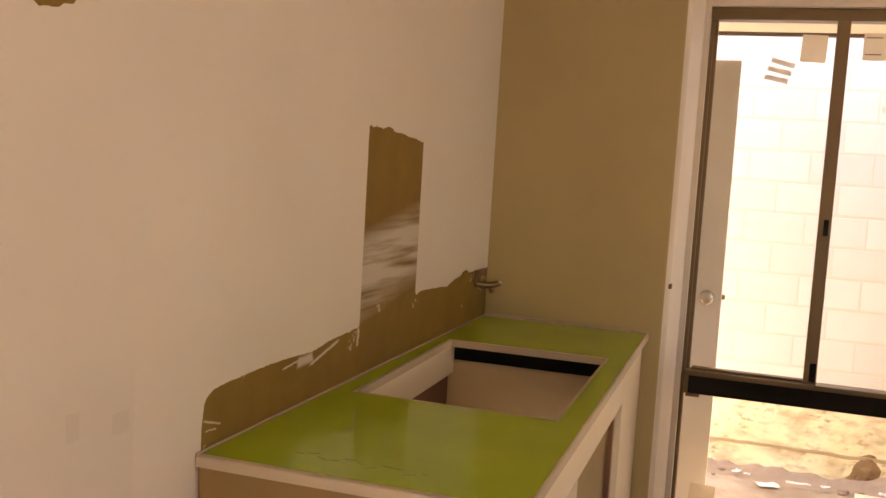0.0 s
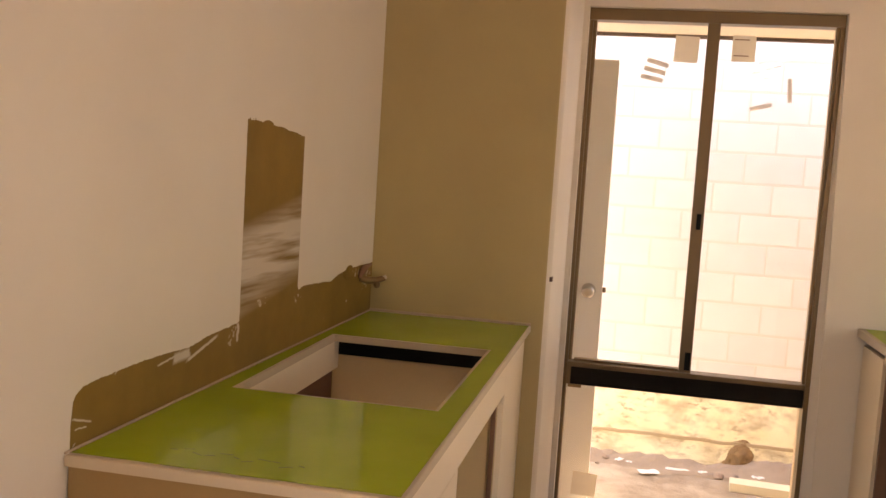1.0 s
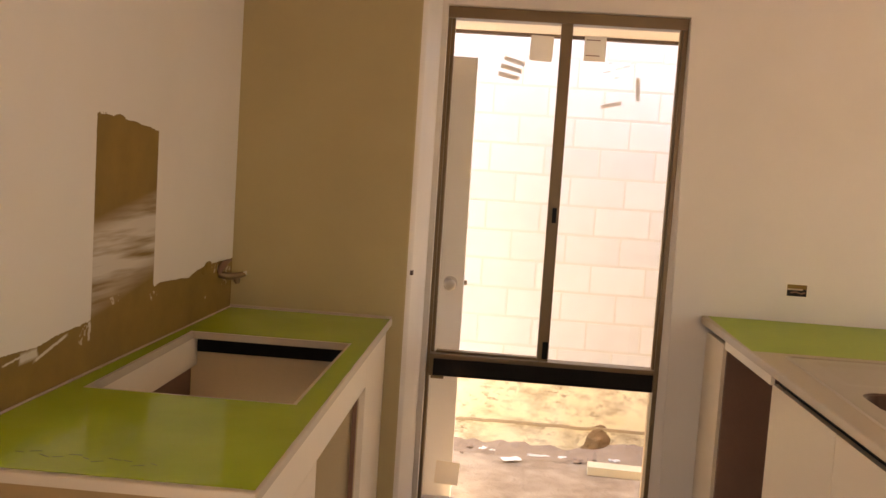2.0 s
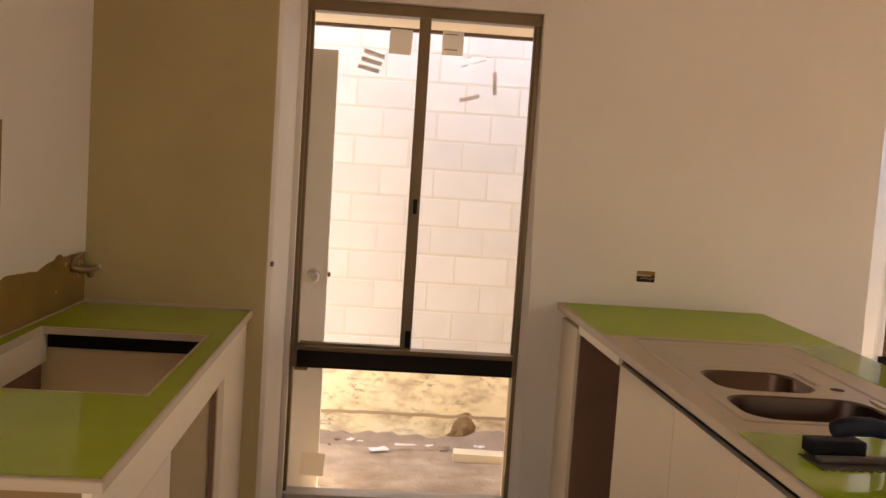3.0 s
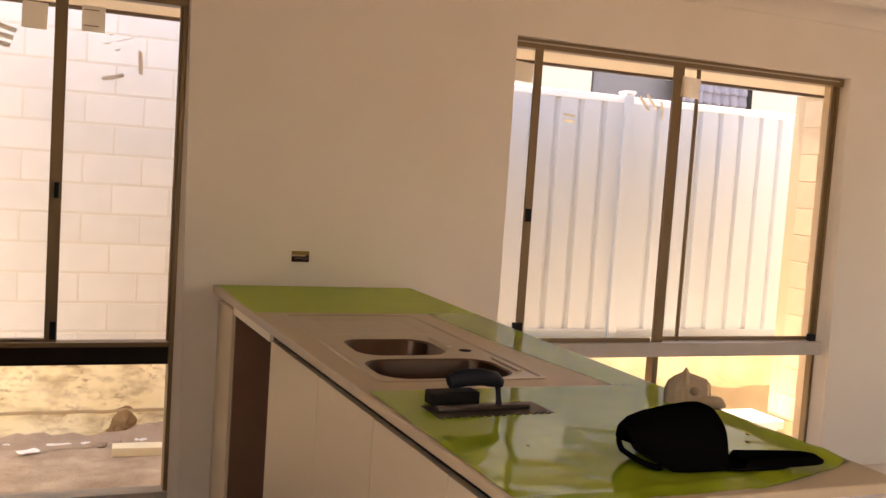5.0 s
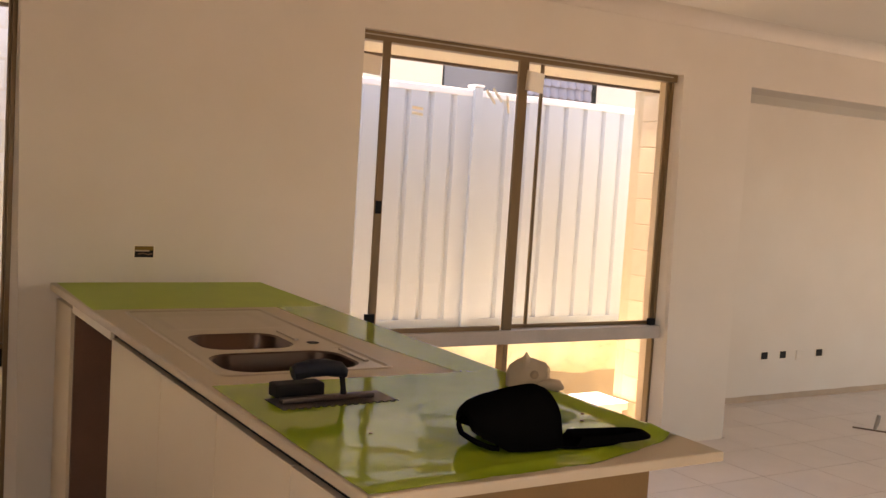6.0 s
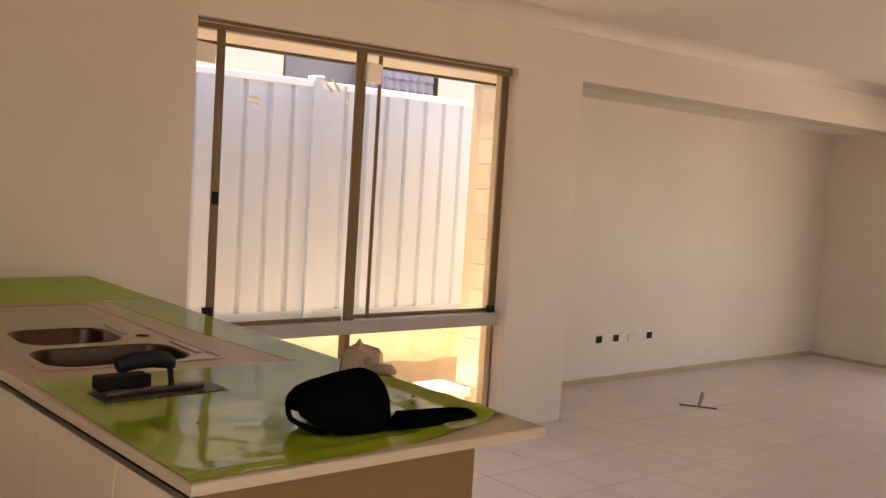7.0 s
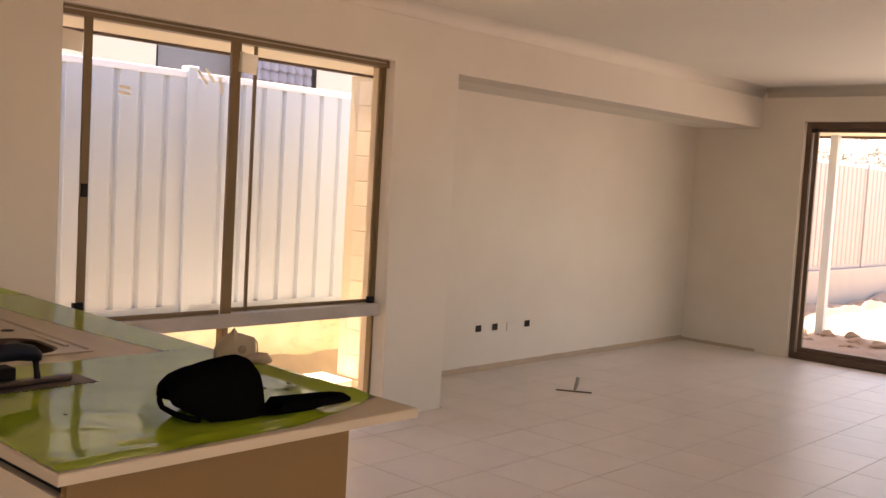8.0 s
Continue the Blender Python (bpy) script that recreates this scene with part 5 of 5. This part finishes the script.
# tiles put in for the roof reflected in the neighbour's window
def tiled_hood():
    h = thing("tiled_hood", (5.85, 6.5, 2.2), "slate-grey tiles standing in for a roof reflected in the neighbour window", "roof")
    part("backing", box(5.50, 6.255, 6.57, 6.599, 2.05, 2.55, 0), ROOFTILE, h)
    rows, cols = 5, 8
    bm0 = bmesh.new()

    def curl(u, v):
        return (u * 0.098, -0.012 - 0.026 * math.sin(u * math.pi) - 0.03 * (1 - v), v * 0.115 - 0.018 * math.sin(u * math.pi) * (1 - v))
    grid(bm0, 6, 2, curl)
    thicken(bm0, 0.006)
    me = mesh_of("roof_tile", bm0, ROOFTILE)
    for r in range(rows):
        for c in range(cols):
            ob = new("roof_tile", me)
            ob.parent = h
            ob.matrix_parent_inverse = h.matrix_world.inverted()
            ob.location = (5.50 + c * 0.094, 6.57, 2.05 + r * 0.095)


tiled_hood()

# yard: patio roof, post, rubble, back fence
structure("patio_roof", boxes((EAST + 0.24, 11.75, -4.0, 4.3, 2.20, 2.32)), SOFFIT, "cream lined patio roof over the yard door", "roof")
structure("patio_fascia", boxes((11.75, 11.79, -4.0, 4.3, 2.17, 2.36)), BROWN_FRAME, "dark fascia of the patio roof", "fascia")
tagged(new("patio_post", mesh_of("patio_post", box(11.60, 11.69, 3.71, 3.80, GROUND - 0.02, 2.2, 0.004), FENCE)), "pale square steel patio post", "post")
for k in range(10):
    f = thing("back_fence", (24.0, 4.8 - 2.4 * k, GROUND), "pale ribbed steel fence at the end of the yard", "fence", "fence at the back")
    part("sheet", box(23.98, 24.02, 2.43 - 2.4 * k, 4.8 - 2.4 * k, GROUND - 0.02, 1.9, 0.004), FENCE_TONED, f)
    part("post", box(23.95, 24.05, 4.74 - 2.4 * k, 4.83 - 2.4 * k, GROUND - 0.02, 1.95, 0.004), FENCE, f)


def clod(name, x, y, s, material, label, group, flat=0.7, k=0, rough=0.45):
    bm = bmesh.new()
    bmesh.ops.create_icosphere(bm, subdivisions=3, radius=s)
    for v in bm.verts:
        v.co *= 1 + rough * noise.noise(v.co / s * (1.1 if rough < 0.6 else 1.7) + Vector((k * 3.1, 0, 0)))
        v.co.z *= flat
    ob = tagged(new(name, mesh_of(name, bm, material)), label, "rubble", group)
    ob.location = (x, y, GROUND + s * flat * 0.45)
    return ob


def soil_heap(name, x0, x1, y0, y1, h, label, nx, ny, k):
    """An uneven bed of loose soil, thin at its rim."""
    bm = bmesh.new()

    def top(u, v):
        x, y = x0 + u * (x1 - x0), y0 + v * (y1 - y0)
        rim = min(1.0, 6 * min(u, 1 - u)) * min(1.0, 6 * min(v, 1 - v))
        n = 0.60 + 0.6 * noise.noise((x * 1.9, y * 1.9, k)) + 0.22 * noise.noise((x * 6, y * 6, k)) + 0.08 * noise.noise((x * 17, y * 17, k))
        return (x, y, GROUND - 0.02 + rim * max(0.035, h * n))
    grid(bm, nx, ny, top)
    return tagged(new(name, mesh_of(name, bm, RUBBLE)), label, "soil", kind="stuff")


# this browner bed carries the shade of the patio roof in its colour
soil_heap("loose_soil", 9.45, 11.6, 0.6, 4.2, 0.09, "loose soil under the patio roof, browned for its shade", 60, 90, 1.5)
soil_heap("soil_ridge", 12.2, 19.0, 4.36, 4.79, 0.17, "ridge of brown soil along the retaining wall", 110, 24, 4.5)
rng = random.Random(4)
for k in range(60):
    clod("clod", 10.7 + rng.random() * 0.9, 2.8 + rng.random() * 1.4, 0.022 + 0.075 * rng.random() ** 2.5, RUBBLE, "brown clod of broken soil and brick", "rubble in the yard", 0.7, k)
for k in range(46):
    clod("clod", 12.6 + rng.random() * 4.4, 4.42 + rng.random() * 0.30, 0.025 + 0.06 * rng.random() ** 2, RUBBLE, "brown clod of broken soil and brick", "rubble in the yard", 0.8, k + 50)
for k in range(16):
    clod("stone", -0.2 + rng.random() * 1.5, 4.62 + rng.random() * 0.3, 0.010 + 0.018 * rng.random() ** 2, RUBBLE, "small stone on the sandy ground", "stones by the boundary wall", 0.6, k + 100)


def splat(u, v):
    """A lump of mud set flat on the footing to fit the camera's view: a ragged head with a skirt below."""
    x, z = 0.78 + 0.34 * u, -0.10 + 0.20 * v
    wide = 0.066 + 0.9 * max(0.0, -0.035 - z)
    r = math.hypot((x - 0.945) / wide, (z + 0.015) / (0.062 if z > -0.015 else 0.12)) + 0.24 * noise.noise((x * 26, z * 26, 4)) + 0.14 * noise.noise((x * 75, z * 75, 8))
    return (x, BW_Y - 0.017 - max(-0.010, 0.034 * min(1.0, 1.05 - r)), z)


bm = bmesh.new()
grid(bm, 80, 48, splat)
tagged(new("dirt_splat", mesh_of("dirt_splat", bm, DIRT)), "ragged splat of brown mud stuck on the wall footing", "mud")
for k, (x, y, s, t) in enumerate(((0.463, 4.70, 0.052, 20), (0.61, 4.77, 0.060, 3), (0.74, 4.78, 0.022, 30), (0.31, 4.83, 0.026, 55), (0.36, 4.80, 0.016, 10), (1.02, 4.80, 0.03, 12))):
    bm = bmesh.new()
    grid(bm, 6, 4, lambda u, v: ((u - 0.5) * 2 * s, (v - 0.5) * s * (0.22 if k == 1 else 1.1), 0.010 + 0.012 * noise.noise((u * 3 + k, v * 3, 1))))
    thicken(bm, 0.002)
    ob = tagged(new("paper_scrap", mesh_of("paper_scrap", bm, PAPER)), "crumpled scrap of white paper on the ground", "litter", "litter outside")
    ob.matrix_world = pose(x, y, GROUND + (0.012 if y > 4.75 else 0.004), 0, 0, t)
pl = tagged(new("timber_offcut", mesh_of("timber_offcut", box(-0.24, 0.24, -0.05, 0.05, 0.0, 0.045, 0.003), TIMBER)), "pale pine offcut lying on the ground", "timber")
pl.matrix_world = pose(1.10, 4.60, GROUND + 0.002, 0, 0, -4)
stack = thing("board_stack", (4.36, 4.32, GROUND), "stack of white boards beside the retaining wall", "boards")
for k, (dx, dy) in enumerate(((0.0, 0.0), (-0.02, 0.012), (0.012, -0.006))):
    part("board", box(3.90 + dx, 4.80 + dx, 4.16 + dy, 4.47 + dy, GROUND - 0.01 + 0.056 * k, GROUND + 0.042 + 0.056 * k, 0.003), FENCE_CAP, stack)


def bank(u, v):
    x, y = 2.27 + u * 7.1, 4.49 + v * 0.288
    return (x, y, GROUND - 0.01 + 0.24 * v ** 1.4 * (1 + 0.25 * noise.noise((x * 2.1, 0, 3))) + 0.02 * v * noise.noise((x * 9, y * 9, 1)))


bm = bmesh.new()
grid(bm, 160, 12, bank)
tagged(new("dirt_bank", mesh_of("dirt_bank", bm, BANK)), "sandy dirt banked against the retaining wall", "soil", kind="stuff")


def tree(x, y, h, k):
    t = thing("tree", (x, y, GROUND), "grey-green gum tree far beyond the fences", "tree", "trees beyond the fences")
    r = random.Random(k)
    pts = [(x + 0.2 * math.sin(j), y + 0.2 * math.cos(j * 2), GROUND + h * 0.7 * j / 6) for j in range(7)]
    part("trunk", tube(bmesh.new(), pts, h * 0.035, 8, [1 - 0.11 * j for j in range(7)]), BARK, t)
    for b in range(4):
        a = b * 1.7 + k
        part("limb", tube(bmesh.new(), [pts[3], (x + h * 0.15 * math.cos(a), y + h * 0.15 * math.sin(a), GROUND + h * 0.6), (x + h * 0.3 * math.cos(a), y + h * 0.3 * math.sin(a), GROUND + h * 0.75)], h * 0.012, 6, (1, 0.7, 0.3)), BARK, t)
    bm = bmesh.new()
    for c in range(60):
        a, e, rr = r.random() * 6.28, r.random(), r.random() ** 0.5
        centre = Vector((x + math.cos(a) * rr * h * 0.42, y + math.sin(a) * rr * h * 0.42, GROUND + h * (0.45 + 0.55 * e * (1 - 0.5 * rr))))
        for q in range(45):
            d = Vector((r.gauss(0, 1), r.gauss(0, 1), r.gauss(0, 0.8))) * h * 0.035
            n = Vector((r.gauss(0, 1), r.gauss(0, 1), r.gauss(0, 1))).normalized()
            u = n.orthogonal().normalized() * h * 0.019
            w = n.cross(u)
            o = centre + d
            bm.faces.new([bm.verts.new(o + s) for s in (u, w * 0.6, -u, -w * 0.6)])
    part("crown", bm, LEAF, t)


for k, (x, y, h) in enumerate(((62, 19, 5.6), (66, 23.5, 6.2), (60, 27, 5.2), (70, 15, 5.6), (75, 31, 6.6), (64, 11, 5.4))):
    tree(x, y, h, k)

# ---- pieces: blocks, bricks, floor tiles ----


def piece_mesh(name, w, d, h, material, bevel=0.004):
    """A bevelled slab with its front lower corner at the origin."""
    bm = bmesh.new()
    add_box(bm, 0, w, 0, d, 0, h)
    es = [e for e in bm.edges if all(abs(v.co.y) < 1e-6 for v in e.verts)]
    bmesh.ops.bevel(bm, geom=es, offset=bevel, segments=1, affect="EDGES")
    return mesh_of(name, bm, material)


def lay(me, name, parent, places):
    for p in places:
        ob = new(name, me)
        ob.parent = parent
        ob.location = p


block = piece_mesh("block", LEN - 0.005, 0.012, PITCH - 0.009, BLOCK)
places = []
for r in range(2, 25):
    off = 0.23 if r % 2 else 0.38
    for c in range(-4, 7):
        xx = off + c * LEN - LEN
        if -1.0 < xx < 1.95:
            places.append((xx + 0.0025, BW_Y - 0.004, 0.0035 + r * PITCH + 0.0045))
lay(block, "block", bw, places)

ret = bpy.data.objects["wall_return"]
brick = piece_mesh("brick", 0.303, 0.012, 0.159, BRICK, 0.0025)
half = piece_mesh("half_brick", 0.148, 0.012, 0.159, BRICK, 0.0025)
for r in range(13):
    z = -0.10 + 0.166 * r
    ys = ((0.0, 0), (0.31, 0)) if r % 2 else ((0.0, 1), (0.155, 0), (0.465, 1))
    for y, short in ys:
        ob = new("brick", half if short else brick)
        ob.parent = ret
        # turned so that its face looks along -x
        ob.matrix_basis = pose(RECESS_X - 0.103, 3.642 + y + (0.148 if short else 0.303), z, 0, 0, -90)

T = 0.4045
bed = bpy.data.objects["floor_bed"]
bm = bmesh.new()
add_box(bm, 0, T - 0.0045, 0, T - 0.0045, -0.008, 0.0)
es = [e for e in bm.edges if all(abs(v.co.z) < 1e-6 for v in e.verts)]
bmesh.ops.bevel(bm, geom=es, offset=0.0004, segments=1, affect="EDGES")
tile = mesh_of("floor_tile", bm, TILE)
TX, TY = 4.966, 2.010
rest = bmesh.new()
count = 0
for i in range(-14, 11):
    for j in range(-15, 6):
        x0, y0 = TX + i * T + 0.00225, TY + j * T + 0.00225
        x1, y1 = x0 + T - 0.0045, y0 + T - 0.0045
        lim = RECESS if x0 > RECESS_X - 0.001 else NORTH
        cx0, cx1, cy0, cy1 = max(x0, west(y1) + 0.003), min(x1, EAST - 0.003), max(y0, SOUTH + 0.003), min(y1, lim - 0.004)
        if cx1 - cx0 < 0.02 or cy1 - cy0 < 0.02:
            continue
        whole = abs(cx1 - cx0 - (x1 - x0)) < 1e-4 and abs(cy1 - cy0 - (y1 - y0)) < 1e-4
        if whole and x0 > 1.6 and y0 > -2.0 and count < 290:
            ob = new("floor_tile", tile)
            ob.parent = bed
            ob.location = (x0, y0, 0.0)
            count += 1
        else:
            add_box(rest, cx0, cx1, cy0, cy1, -0.008, 0.0)
r_ = part("cut_tiles", rest, TILE, bed)
tagged(r_, "cream floor tiles cut along the walls", kind="stuff")
